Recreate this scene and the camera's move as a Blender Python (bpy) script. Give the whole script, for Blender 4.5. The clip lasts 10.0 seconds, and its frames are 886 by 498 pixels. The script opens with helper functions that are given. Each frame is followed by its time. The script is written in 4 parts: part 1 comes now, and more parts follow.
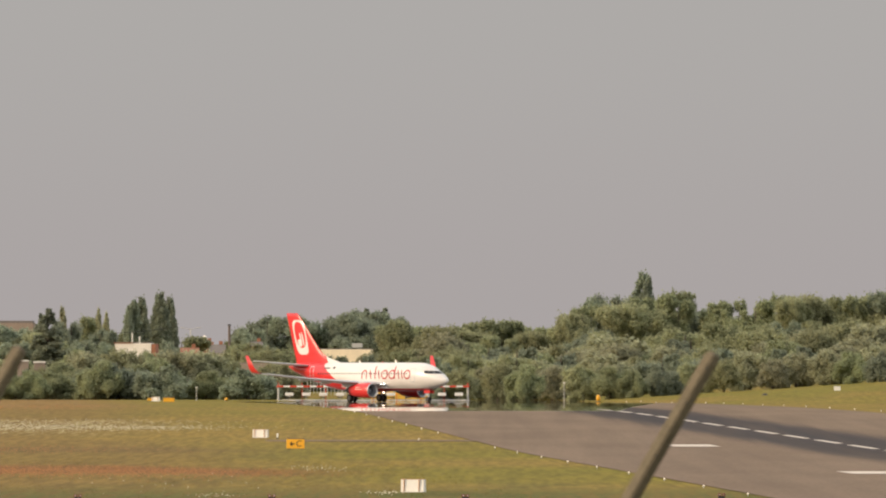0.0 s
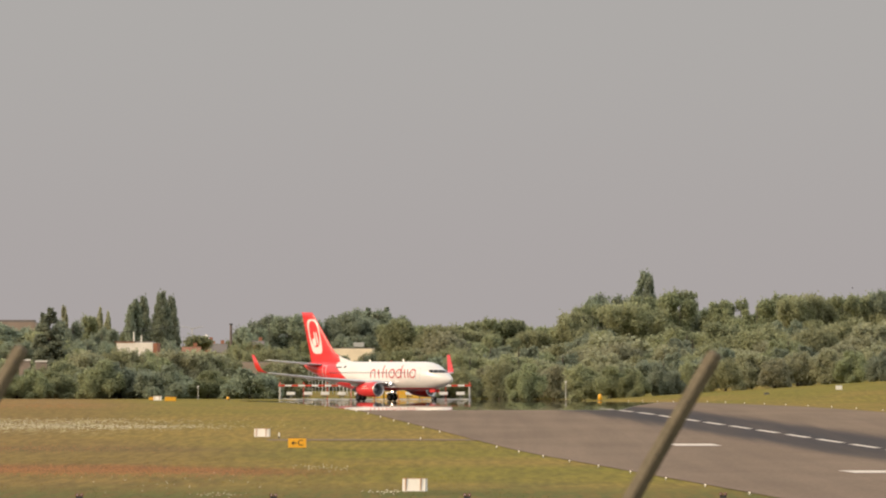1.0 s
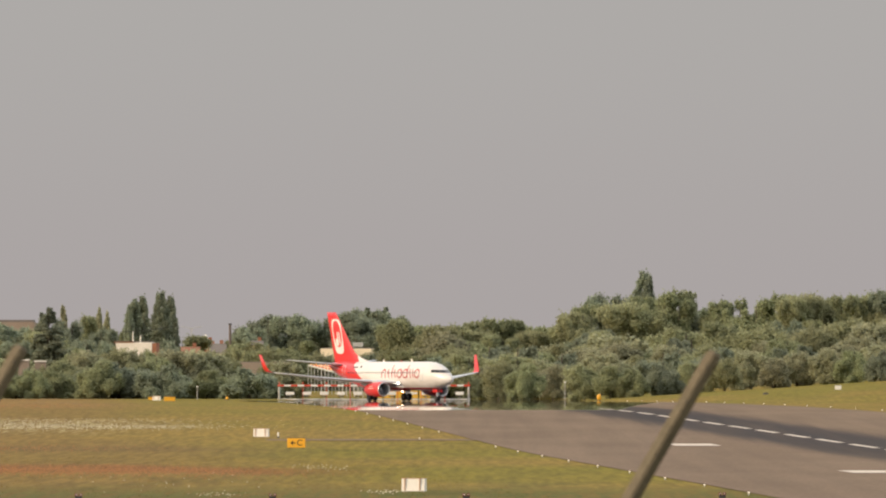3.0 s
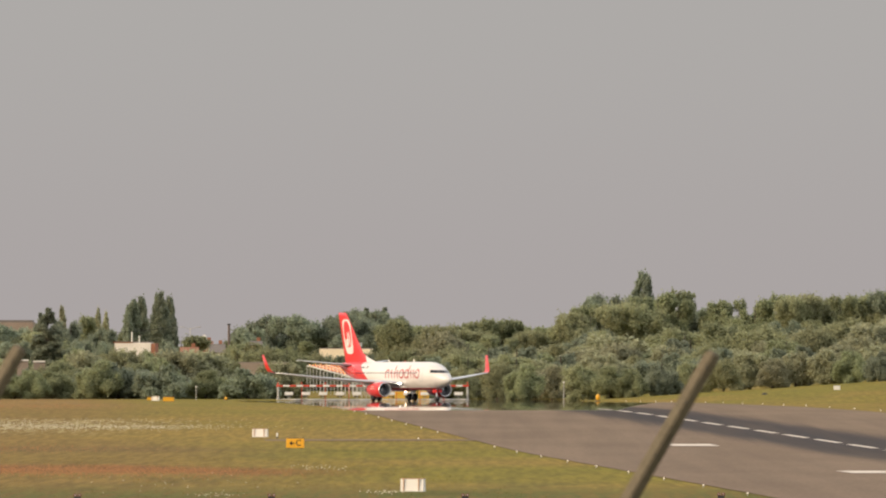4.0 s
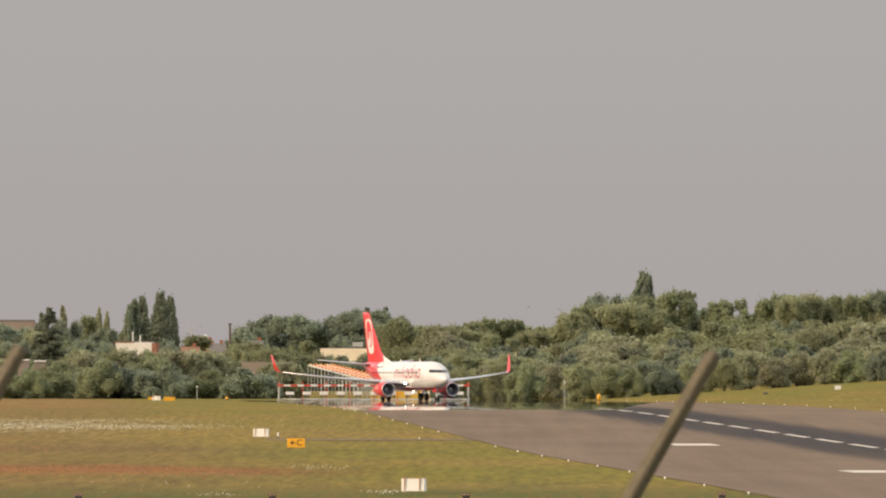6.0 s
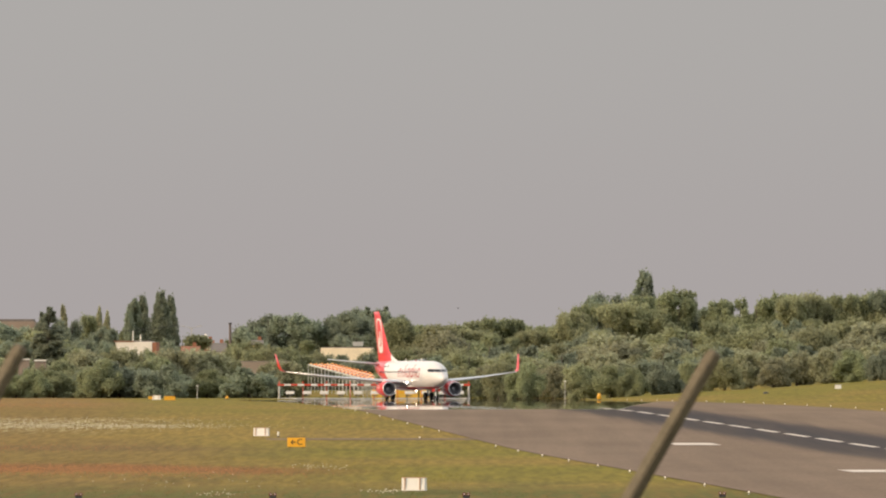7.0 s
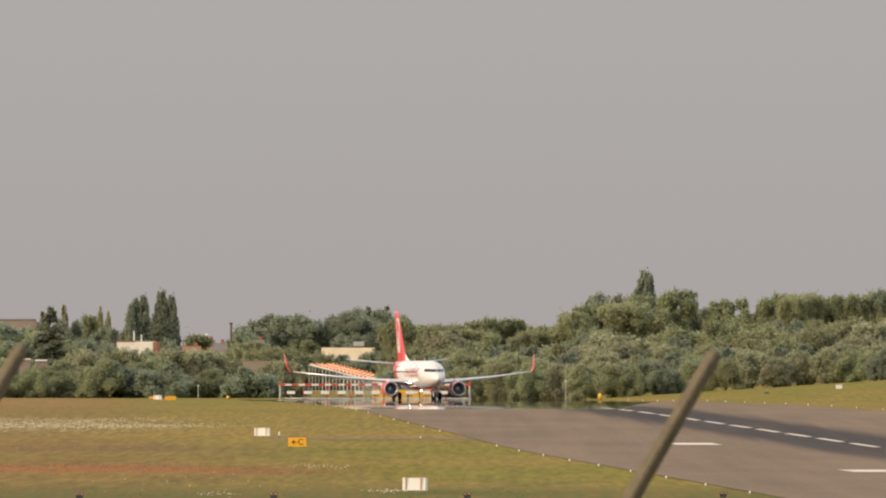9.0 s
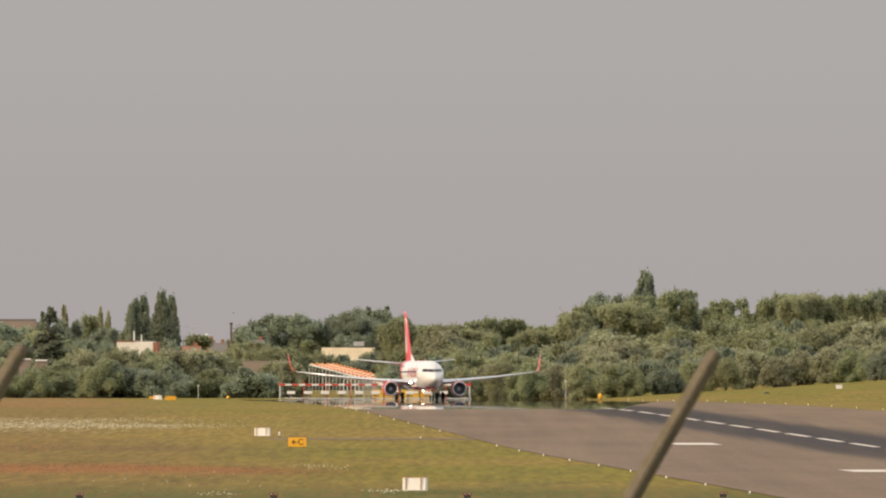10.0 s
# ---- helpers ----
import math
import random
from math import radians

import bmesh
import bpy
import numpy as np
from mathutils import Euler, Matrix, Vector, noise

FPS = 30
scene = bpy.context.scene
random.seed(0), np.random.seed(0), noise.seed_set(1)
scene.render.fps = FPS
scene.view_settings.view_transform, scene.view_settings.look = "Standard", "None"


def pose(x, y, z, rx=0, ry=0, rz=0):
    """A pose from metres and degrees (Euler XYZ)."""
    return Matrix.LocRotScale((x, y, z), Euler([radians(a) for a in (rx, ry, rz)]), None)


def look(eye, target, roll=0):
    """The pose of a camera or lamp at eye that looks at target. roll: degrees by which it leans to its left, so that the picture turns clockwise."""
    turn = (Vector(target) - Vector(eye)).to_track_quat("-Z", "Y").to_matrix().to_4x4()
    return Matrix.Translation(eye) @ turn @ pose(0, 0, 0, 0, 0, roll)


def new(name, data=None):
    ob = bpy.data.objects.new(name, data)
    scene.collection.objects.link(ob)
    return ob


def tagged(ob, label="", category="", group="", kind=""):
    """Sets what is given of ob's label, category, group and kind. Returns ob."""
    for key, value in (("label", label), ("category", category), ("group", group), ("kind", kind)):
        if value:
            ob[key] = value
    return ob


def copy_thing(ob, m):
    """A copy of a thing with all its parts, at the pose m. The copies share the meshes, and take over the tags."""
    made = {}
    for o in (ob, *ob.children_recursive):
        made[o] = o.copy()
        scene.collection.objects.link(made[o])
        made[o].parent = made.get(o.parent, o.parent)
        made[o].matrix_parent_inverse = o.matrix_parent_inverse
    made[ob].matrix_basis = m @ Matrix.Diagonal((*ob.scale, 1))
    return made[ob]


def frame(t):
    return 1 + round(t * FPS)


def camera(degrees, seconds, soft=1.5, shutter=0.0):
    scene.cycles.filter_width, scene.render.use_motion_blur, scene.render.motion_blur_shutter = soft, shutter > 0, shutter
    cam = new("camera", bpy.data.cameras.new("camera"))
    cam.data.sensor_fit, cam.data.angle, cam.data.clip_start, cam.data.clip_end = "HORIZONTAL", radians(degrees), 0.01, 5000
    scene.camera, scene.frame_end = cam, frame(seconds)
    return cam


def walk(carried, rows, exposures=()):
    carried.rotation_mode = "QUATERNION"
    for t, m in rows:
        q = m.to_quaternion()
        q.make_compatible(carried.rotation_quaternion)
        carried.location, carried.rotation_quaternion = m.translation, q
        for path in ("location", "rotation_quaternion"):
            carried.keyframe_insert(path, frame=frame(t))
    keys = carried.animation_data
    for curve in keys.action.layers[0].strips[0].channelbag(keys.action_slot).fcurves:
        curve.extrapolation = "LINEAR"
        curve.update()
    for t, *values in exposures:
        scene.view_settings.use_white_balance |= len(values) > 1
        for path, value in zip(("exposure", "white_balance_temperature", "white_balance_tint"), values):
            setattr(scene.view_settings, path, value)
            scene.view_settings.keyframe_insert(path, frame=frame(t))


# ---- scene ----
# Metres; the camera stands on a bank beside the far end of a runway and looks along +Y.
EYE = (0.0, 0.0, 7.0)
cam = camera(2.4952, 10.0, soft=2.1)
cam.data.dof.use_dof = True
cam.data.dof.focus_distance = 2800.0
cam.data.dof.aperture_fstop = 52.0

# small trembles of the mount: seconds, right, down
SHAKE = [(0, -1.9, 1.7), (0.5, 0.6, -1.7), (1, 1.0, 0.2), (1.5, -1.9, 0.2), (2, 0.0, 0.2), (2.5, 0.0, 0.0),
         (3.3, -1.2, 0.3), (4, -2.5, 0.6), (4.5, 0.4, -0.4), (5, 0.2, 0.2), (5.5, -1.1, 0.4), (6.2, -0.7, -0.3),
         (7, -0.4, -1.1), (7.5, -0.4, 0.0), (8, -0.2, -0.8), (8.5, 0.2, -0.4), (9, 1.2, -1.3), (9.5, 0.8, -1.0),
         (10, 1.3, -1.3)]
walk(cam, [(t, look(EYE, (EYE[0] - dx * 0.1, 3600.0, EYE[2] + 18.5 + dy * 0.1))) for t, dx, dy in SHAKE])

# ---- world and sun
SUN_DIR = Vector((-0.88, -0.32, 0.37)).normalized()
world = bpy.data.worlds.new("world")
scene.world = world
world.use_nodes = True
wn, wl = world.node_tree.nodes, world.node_tree.links
bg = wn["Background"]
sky = wn.new("ShaderNodeTexSky")
sky.sky_type = "NISHITA"
sky.sun_disc = False
sky.sun_elevation = math.asin(SUN_DIR.z)
sky.sun_rotation = math.atan2(SUN_DIR.x, SUN_DIR.y)
sky.dust_density = 4.0
sky.air_density = 1.4
gain = wn.new("ShaderNodeVectorMath")
gain.operation = "SCALE"
gain.inputs["Scale"].default_value = 0.15
wl.new(sky.outputs[0], gain.inputs[0])
tc = wn.new("ShaderNodeTexCoord")
sep = wn.new("ShaderNodeSeparateXYZ")
wl.new(tc.outputs["Generated"], sep.inputs[0])
ramp = wn.new("ShaderNodeMapRange")
ramp.interpolation_type = "SMOOTHSTEP"
ramp.inputs["From Min"].default_value = 0.03
ramp.inputs["From Max"].default_value = 0.14
wl.new(sep.outputs["Z"], ramp.inputs["Value"])
low = wn.new("ShaderNodeMapRange")
low.interpolation_type = "SMOOTHSTEP"
low.inputs["From Min"].default_value = 0.0
low.inputs["From Max"].default_value = 0.018
wl.new(sep.outputs["Z"], low.inputs["Value"])
veil = wn.new("ShaderNodeMix")            # summer haze near the horizon
veil.data_type = "RGBA"
veil.inputs["A"].default_value = (0.402, 0.368, 0.364, 1)
veil.inputs["B"].default_value = (0.420, 0.402, 0.388, 1)
wl.new(low.outputs[0], veil.inputs["Factor"])
mixw = wn.new("ShaderNodeMix")
mixw.data_type = "RGBA"
wl.new(ramp.outputs[0], mixw.inputs["Factor"])
wl.new(veil.outputs["Result"], mixw.inputs["A"])
milky = wn.new("ShaderNodeMix")           # bright summer haze over the blue
milky.data_type = "RGBA"
milky.inputs["Factor"].default_value = 0.75
milky.inputs["B"].default_value = (1.24, 1.20, 1.17, 1)
wl.new(gain.outputs[0], milky.inputs["A"])
wl.new(milky.outputs["Result"], mixw.inputs["B"])
wl.new(mixw.outputs["Result"], bg.inputs["Color"])
bg.inputs["Strength"].default_value = 1.0

sun = new("sun", bpy.data.lights.new("sun", "SUN"))
sun.data.energy = 2.9
sun.data.angle = radians(0.6)
sun.data.color = (1.0, 0.77, 0.52)
sun.matrix_world = look(SUN_DIR * 50, (0, 0, 0))
scene.view_settings.exposure = 0.0

# ---- materials


def mat(name, color, rough=0.6, metal=0.0, spec=0.5, var=0.0, scale=1.0, bump=0.0, island=False, coat=0.0):
    """Principled material with two scales of variation in value and a fine relief."""
    m = bpy.data.materials.new(name)
    m.use_nodes = True
    n, l = m.node_tree.nodes, m.node_tree.links
    b = n["Principled BSDF"]
    b.inputs["Base Color"].default_value = (*color, 1)
    b.inputs["Roughness"].default_value = rough
    b.inputs["Metallic"].default_value = metal
    b.inputs["Specular IOR Level"].default_value = spec
    b.inputs["Coat Weight"].default_value = coat
    if var:
        c = n.new("ShaderNodeTexCoord")
        big, fine = n.new("ShaderNodeTexNoise"), n.new("ShaderNodeTexNoise")
        big.inputs["Scale"].default_value = scale
        fine.inputs["Scale"].default_value = scale * 9
        for x in (big, fine):
            l.new(c.outputs["Object"], x.inputs["Vector"])
        add = n.new("ShaderNodeMath")
        add.operation = "ADD"
        l.new(big.outputs["Fac"], add.inputs[0])
        l.new(fine.outputs["Fac"], add.inputs[1])
        mr = n.new("ShaderNodeMapRange")
        mr.inputs["From Min"].default_value, mr.inputs["From Max"].default_value = 0.6, 1.4
        mr.inputs["To Min"].default_value, mr.inputs["To Max"].default_value = 1 - var, 1 + var
        l.new(add.outputs[0], mr.inputs["Value"])
        hsv = n.new("ShaderNodeHueSaturation")
        hsv.inputs["Color"].default_value = (*color, 1)
        last = mr.outputs[0]
        if island:
            geo, obj = n.new("ShaderNodeNewGeometry"), n.new("ShaderNodeObjectInfo")
            for out, amount in ((geo.outputs["Random Per Island"], 0.25), (obj.outputs["Random"], 0.17)):
                r = n.new("ShaderNodeMapRange")
                r.inputs["To Min"].default_value, r.inputs["To Max"].default_value = 1 - amount, 1 + amount
                l.new(out, r.inputs["Value"])
                p = n.new("ShaderNodeMath")
                p.operation = "MULTIPLY"
                l.new(last, p.inputs[0])
                l.new(r.outputs[0], p.inputs[1])
                last = p.outputs[0]
            h = n.new("ShaderNodeMapRange")
            h.inputs["To Min"].default_value, h.inputs["To Max"].default_value = 0.490, 0.508
            l.new(obj.outputs["Random"], h.inputs["Value"])
            l.new(h.outputs[0], hsv.inputs["Hue"])
        l.new(last, hsv.inputs["Value"])
        l.new(hsv.outputs[0], b.inputs["Base Color"])
        if bump:
            bp = n.new("ShaderNodeBump")
            bp.inputs["Strength"].default_value = bump
            bp.inputs["Distance"].default_value = 0.02
            l.new(fine.outputs["Fac"], bp.inputs["Height"])
            l.new(bp.outputs[0], b.inputs["Normal"])
    return m


def glow(name, color, strength):
    m = mat(name, color)
    b = m.node_tree.nodes["Principled BSDF"]
    b.inputs["Emission Color"].default_value = (*color, 1)
    b.inputs["Emission Strength"].default_value = strength
    return m


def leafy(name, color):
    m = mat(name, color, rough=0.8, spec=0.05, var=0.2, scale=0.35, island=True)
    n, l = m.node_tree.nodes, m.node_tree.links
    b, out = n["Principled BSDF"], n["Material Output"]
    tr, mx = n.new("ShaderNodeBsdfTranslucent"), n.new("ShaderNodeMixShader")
    # translucency raised to flatten the crowns' contrast, as distance haze would
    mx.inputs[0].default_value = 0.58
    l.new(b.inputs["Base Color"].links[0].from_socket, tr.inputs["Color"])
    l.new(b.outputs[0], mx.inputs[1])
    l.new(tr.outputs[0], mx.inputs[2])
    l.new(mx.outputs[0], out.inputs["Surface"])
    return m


class Nodes:
    """Short arithmetic on a material's node tree."""

    def __init__(self, m):
        self.n, self.l = m.node_tree.nodes, m.node_tree.links

    def put(self, socket, v):
        if isinstance(v, (int, float)):
            socket.default_value = v
        elif isinstance(v, tuple):
            socket.default_value = (*v, 1) if len(v) == 3 else v
        else:
            self.l.new(v, socket)

    def math(self, op, a, b=0.0, c=0.0):
        x = self.n.new("ShaderNodeMath")
        x.operation = op
        for s, v in zip(x.inputs, (a, b, c)):
            self.put(s, v)
        return x.outputs[0]

    def step(self, v, lo, hi, a=0.0, b=1.0):
        x = self.n.new("ShaderNodeMapRange")
        x.interpolation_type = "SMOOTHSTEP"
        for k, w in (("Value", v), ("From Min", lo), ("From Max", hi), ("To Min", a), ("To Max", b)):
            self.put(x.inputs[k], w)
        return x.outputs[0]

    def mix(self, f, a, b):
        x = self.n.new("ShaderNodeMix")
        x.data_type = "RGBA"
        for k, w in (("Factor", f), ("A", a), ("B", b)):
            self.put(x.inputs[k], w)
        return x.outputs["Result"]

    def noise(self, vec, scale, detail=3.0):
        x = self.n.new("ShaderNodeTexNoise")
        x.inputs["Scale"].default_value = scale
        x.inputs["Detail"].default_value = detail
        self.l.new(vec, x.inputs["Vector"])
        return x.outputs["Fac"]

    def stretch(self, vec, s):
        x = self.n.new("ShaderNodeVectorMath")
        x.operation = "MULTIPLY"
        self.l.new(vec, x.inputs[0])
        x.inputs[1].default_value = s
        return x.outputs[0]

    def xyz(self, kind="Object"):
        c, s = self.n.new("ShaderNodeTexCoord"), self.n.new("ShaderNodeSeparateXYZ")
        self.l.new(c.outputs[kind], s.inputs[0])
        return c.outputs[kind], s.outputs["X"], s.outputs["Y"], s.outputs["Z"]


LEAN = 0.0231                    # the runway runs to X - LEAN * Y


def grass_material():
    m = mat("grass", (0.16, 0.15, 0.04), rough=0.9, spec=0.1)
    k = Nodes(m)
    vec, x, y, z = k.xyz()
    broad = k.noise(k.stretch(vec, (0.010, 0.0062, 1.0)), 1.0, 4.0)
    tuft = k.noise(k.stretch(vec, (1.4, 0.026, 1.0)), 1.4, 6.0)
    grain = k.noise(k.stretch(vec, (3.0, 0.35, 1.0)), 1.0, 3.0)
    col = k.mix(k.step(broad, 0.35, 0.65), (0.176, 0.148, 0.016), (0.232, 0.158, 0.031))
    # drier hay away from the runway, fresh cut beside it
    u = k.math("ADD", x, k.math("MULTIPLY", y, LEAN))
    dry = k.step(k.math("ADD", u, k.math("MULTIPLY", k.math("SUBTRACT", broad, 0.5), 30.0)), 8.0, 24.0, 1.0, 0.0)
    col = k.mix(k.math("MULTIPLY", dry, 0.8), col, (0.196, 0.123, 0.033))
    lush = k.math("MULTIPLY", k.step(k.math("ADD", y, k.math("MULTIPLY", tuft, 90.0)), 1010.0, 1130.0, 1.0, 0.0), k.step(tuft, 0.38, 0.6, 0.3, 0.95))
    col = k.mix(lush, col, (0.090, 0.090, 0.017))
    far = k.math("MULTIPLY", k.step(y, 1950.0, 2250.0), dry)
    col = k.mix(k.math("MULTIPLY", far, 0.7), col, (0.244, 0.143, 0.043))
    # reddish seed heads in a band, pale flowers in another
    wob = k.math("MULTIPLY", k.math("SUBTRACT", k.noise(k.stretch(vec, (0.05, 0.004, 1.0)), 1.0), 0.5), 160.0)
    yy = k.math("ADD", y, wob)
    red = k.math("MULTIPLY", k.step(yy, 1105.0, 1150.0), k.step(yy, 1190.0, 1240.0, 1.0, 0.0))
    col = k.mix(k.math("MULTIPLY", k.math("MULTIPLY", red, dry), 0.75), col, (0.199, 0.075, 0.023))
    pale = k.math("MULTIPLY", k.step(yy, 1590.0, 1640.0), k.step(yy, 1760.0, 1850.0, 1.0, 0.0))
    pale = k.math("MULTIPLY", pale, k.step(tuft, 0.50, 0.62))
    col = k.mix(k.math("MULTIPLY", k.math("MULTIPLY", pale, dry), 0.85), col, (0.310, 0.264, 0.126))
    # a strip of older hay, and dark fresh tufts near the camera
    hay = k.math("MULTIPLY", k.step(k.math("ADD", y, k.math("MULTIPLY", wob, 0.35)), 1385.0, 1410.0), k.step(k.math("ADD", y, k.math("MULTIPLY", wob, 0.35)), 1450.0, 1480.0, 1.0, 0.0))
    col = k.mix(k.math("MULTIPLY", k.math("MULTIPLY", hay, dry), 0.7), col, (0.150, 0.098, 0.030))
    clump = k.step(k.noise(k.stretch(vec, (0.16, 0.016, 1.0)), 1.0, 5.0), 0.52, 0.66)
    col = k.mix(k.math("MULTIPLY", k.math("MULTIPLY", clump, k.step(y, 1000.0, 1120.0, 1.0, 0.25)), 0.6), col, (0.078, 0.088, 0.016))
    shade = k.math("MULTIPLY", k.step(tuft, 0.3, 0.7, 0.75, 1.12), k.step(grain, 0.3, 0.7, 0.85, 1.15))
    hsv = k.n.new("ShaderNodeHueSaturation")
    k.l.new(col, hsv.inputs["Color"])
    k.l.new(shade, hsv.inputs["Value"])
    k.l.new(hsv.outputs[0], k.n["Principled BSDF"].inputs["Base Color"])
    return m


def asphalt_material():
    m = mat("asphalt", (0.15, 0.12, 0.1), rough=0.9, spec=0.12)
    k = Nodes(m)
    vec, x, y, z = k.xyz()
    u = k.math("ADD", x, k.math("MULTIPLY", y, LEAN))
    streak = k.noise(k.stretch(vec, (0.6, 0.004, 1.0)), 1.0, 4.0)
    patch = k.noise(k.stretch(vec, (0.08, 0.012, 1.0)), 1.0, 4.0)
    grain = k.noise(k.stretch(vec, (4.0, 0.4, 1.0)), 1.0, 2.0)
    col = k.mix(k.step(patch, 0.35, 0.65), (0.166, 0.117, 0.078), (0.190, 0.136, 0.092))
    # tyre rubber on both sides of the centre line
    off = k.math("ABSOLUTE", k.math("SUBTRACT", u, 64.0))
    rub = k.step(k.math("ADD", off, k.math("MULTIPLY", k.math("SUBTRACT", streak, 0.5), 4.0)), 4.0, 8.0, 1.0, 0.0)
    rub = k.math("MULTIPLY", rub, k.step(streak, 0.2, 0.7, 0.75, 1.0))
    col = k.mix(k.math("MULTIPLY", rub, 0.95), col, (0.030, 0.026, 0.028))
    hsv = k.n.new("ShaderNodeHueSaturation")
    k.l.new(col, hsv.inputs["Color"])
    k.l.new(k.math("MULTIPLY", k.step(grain, 0.3, 0.7, 0.9, 1.1), k.step(streak, 0.3, 0.7, 0.93, 1.07)), hsv.inputs["Value"])
    b = k.n["Principled BSDF"]
    k.l.new(hsv.outputs[0], b.inputs["Base Color"])
    # far asphalt made mirror-smooth to stand in for the mirage of hot air
    late = k.math("MULTIPLY", k.math("MAXIMUM", k.math("SUBTRACT", u, 64.0), 0.0), 24.0)
    hot = k.step(k.math("SUBTRACT", y, late), 2010.0, 2014.0)
    k.l.new(k.step(hot, 0.0, 1.0, 0.9, 0.014), b.inputs["Roughness"])
    k.l.new(k.step(hot, 0.0, 1.0, 0.12, 0.5), b.inputs["Specular IOR Level"])
    return m


def livery_material():
    """White aircraft paint, red tail and belly."""
    m = mat("livery", (0.8, 0.78, 0.75), rough=0.3, coat=0.3)
    k = Nodes(m)
    vec, x, y, z = k.xyz()
    dirt = k.noise(k.stretch(vec, (0.3, 1.0, 1.2)), 1.3, 4.0)
    white = k.mix(k.step(dirt, 0.35, 0.7), (0.71, 0.68, 0.65), (0.66, 0.63, 0.60))
    red = k.mix(k.step(dirt, 0.35, 0.7), (0.66, 0.032, 0.035), (0.60, 0.025, 0.03))
    # aft of a slanting line, and under the belly
    line = k.math("ADD", x, k.math("MULTIPLY", z, 1.56))
    aft = k.math("MULTIPLY", k.step(line, 0.37, 0.41, 1.0, 0.0), k.step(z, 5.05, 5.07, 1.0, 0.0))
    tail = k.step(k.math("ADD", x, k.math("MULTIPLY", z, 0.6)), -4.5, -4.46, 1.0, 0.0)
    aft = k.math("MAXIMUM", aft, k.math("MULTIPLY", tail, k.step(z, 5.05, 5.07)))
    belly = k.step(z, 1.84, 1.88, 1.0, 0.0)
    col = k.mix(k.math("MAXIMUM", aft, belly), white, red)
    # the fin's emblem: a pale oblong ring, a pale disc in it
    p = k.math("ADD", x, k.math("MULTIPLY", k.math("SUBTRACT", z, 9.1), 0.30))
    p = k.math("ADD", p, 13.62)
    q = k.math("SUBTRACT", z, 9.1)

    def oval(a, b, dq=0.0, e=4.0, dp=0.0):
        r = k.math("ADD", k.math("POWER", k.math("ABSOLUTE", k.math("DIVIDE", k.math("ADD", p, dp), a)), e),
                   k.math("POWER", k.math("ABSOLUTE", k.math("DIVIDE", k.math("ADD", q, dq), b)), e))
        return k.step(r, 0.93, 1.07, 1.0, 0.0)
    high = k.step(z, 6.4, 6.45)
    col = k.mix(k.math("MULTIPLY", oval(1.28, 2.45), high), col, white)
    col = k.mix(k.math("MULTIPLY", oval(1.02, 1.85, -0.35, 2.4), high), col, red)
    # a loop and two upright strokes on the disc
    for dp, dq, a, b in ((0.34, 0.80, 0.40, 0.52), (0.02, 0.30, 0.14, 0.98), (-0.44, 0.25, 0.15, 0.95)):
        col = k.mix(k.math("MULTIPLY", oval(a, b, dq, 2.5, dp), high), col, white)
    k.l.new(col, k.n["Principled BSDF"].inputs["Base Color"])
    return m


GRASS, ASPHALT, LIVERY = grass_material(), asphalt_material(), livery_material()
PAINT = mat("runway_paint", (0.62, 0.55, 0.47), rough=0.8, spec=0.2, var=0.25, scale=0.3)
METAL = mat("bare_metal", (0.62, 0.62, 0.63), rough=0.32, metal=0.85, var=0.06, scale=1.0)
WINGGREY = mat("wing_grey", (0.52, 0.55, 0.58), rough=0.32, var=0.06, scale=0.6, coat=0.2)
RED = mat("red_paint", (0.60, 0.03, 0.03), rough=0.35, var=0.08, scale=1.0, coat=0.2)
NAMERED = mat("lettering_red", (0.40, 0.028, 0.032), rough=0.4)
GLASS = mat("dark_glass", (0.02, 0.022, 0.026), rough=0.08)
RUBBER = mat("tyre_rubber", (0.022, 0.021, 0.02), rough=0.85, var=0.2, scale=4)
DARK = mat("dark_metal", (0.035, 0.035, 0.037), rough=0.55, var=0.2, scale=3)
WHITE = mat("white_paint", (0.80, 0.77, 0.71), rough=0.5, var=0.06, scale=2.0)
BARRED = mat("red_white_red", (0.62, 0.07, 0.035), rough=0.5, var=0.1, scale=3)
STRAP = mat("brown_strap", (0.45, 0.26, 0.15), rough=0.7)
MAROON = mat("maroon_paint", (0.16, 0.035, 0.025), rough=0.6, var=0.15, scale=5)
OCHRE = mat("ochre_paint", (0.74, 0.44, 0.05), rough=0.5, var=0.2, scale=1.2)
YELLOW = mat("sign_yellow", (0.80, 0.40, 0.02), rough=0.45, var=0.06, scale=2)
BLACK = mat("black_print", (0.015, 0.014, 0.013), rough=0.6)
GREYPOST = mat("weathered_concrete", (0.145, 0.120, 0.082), rough=0.9, spec=0.2, var=0.3, scale=9, bump=0.4)
GALV = mat("galvanised_steel", (0.50, 0.49, 0.46), rough=0.5, metal=0.4, var=0.1, scale=6)
FAN = mat("fan_titanium", (0.14, 0.145, 0.165), rough=0.4, metal=0.5)
HUB = mat("wheel_hub", (0.13, 0.125, 0.12), rough=0.5, metal=0.3)
BARK = mat("bark", (0.085, 0.065, 0.048), rough=0.95, var=0.3, scale=2)
LAMPWHITE = glow("landing_light", (1.0, 0.90, 0.74), 22.0)
LAMPRED = glow("belly_light", (1.0, 0.72, 0.52), 14.0)
LAMPAMBER = glow("approach_light", (1.0, 0.47, 0.13), 1.2)
LAMPEDGE = glow("edge_light", (1.0, 0.9, 0.75), 0.3)
PLASTER = mat("cream_render", (0.82, 0.69, 0.50), rough=0.85, var=0.12, scale=0.6)
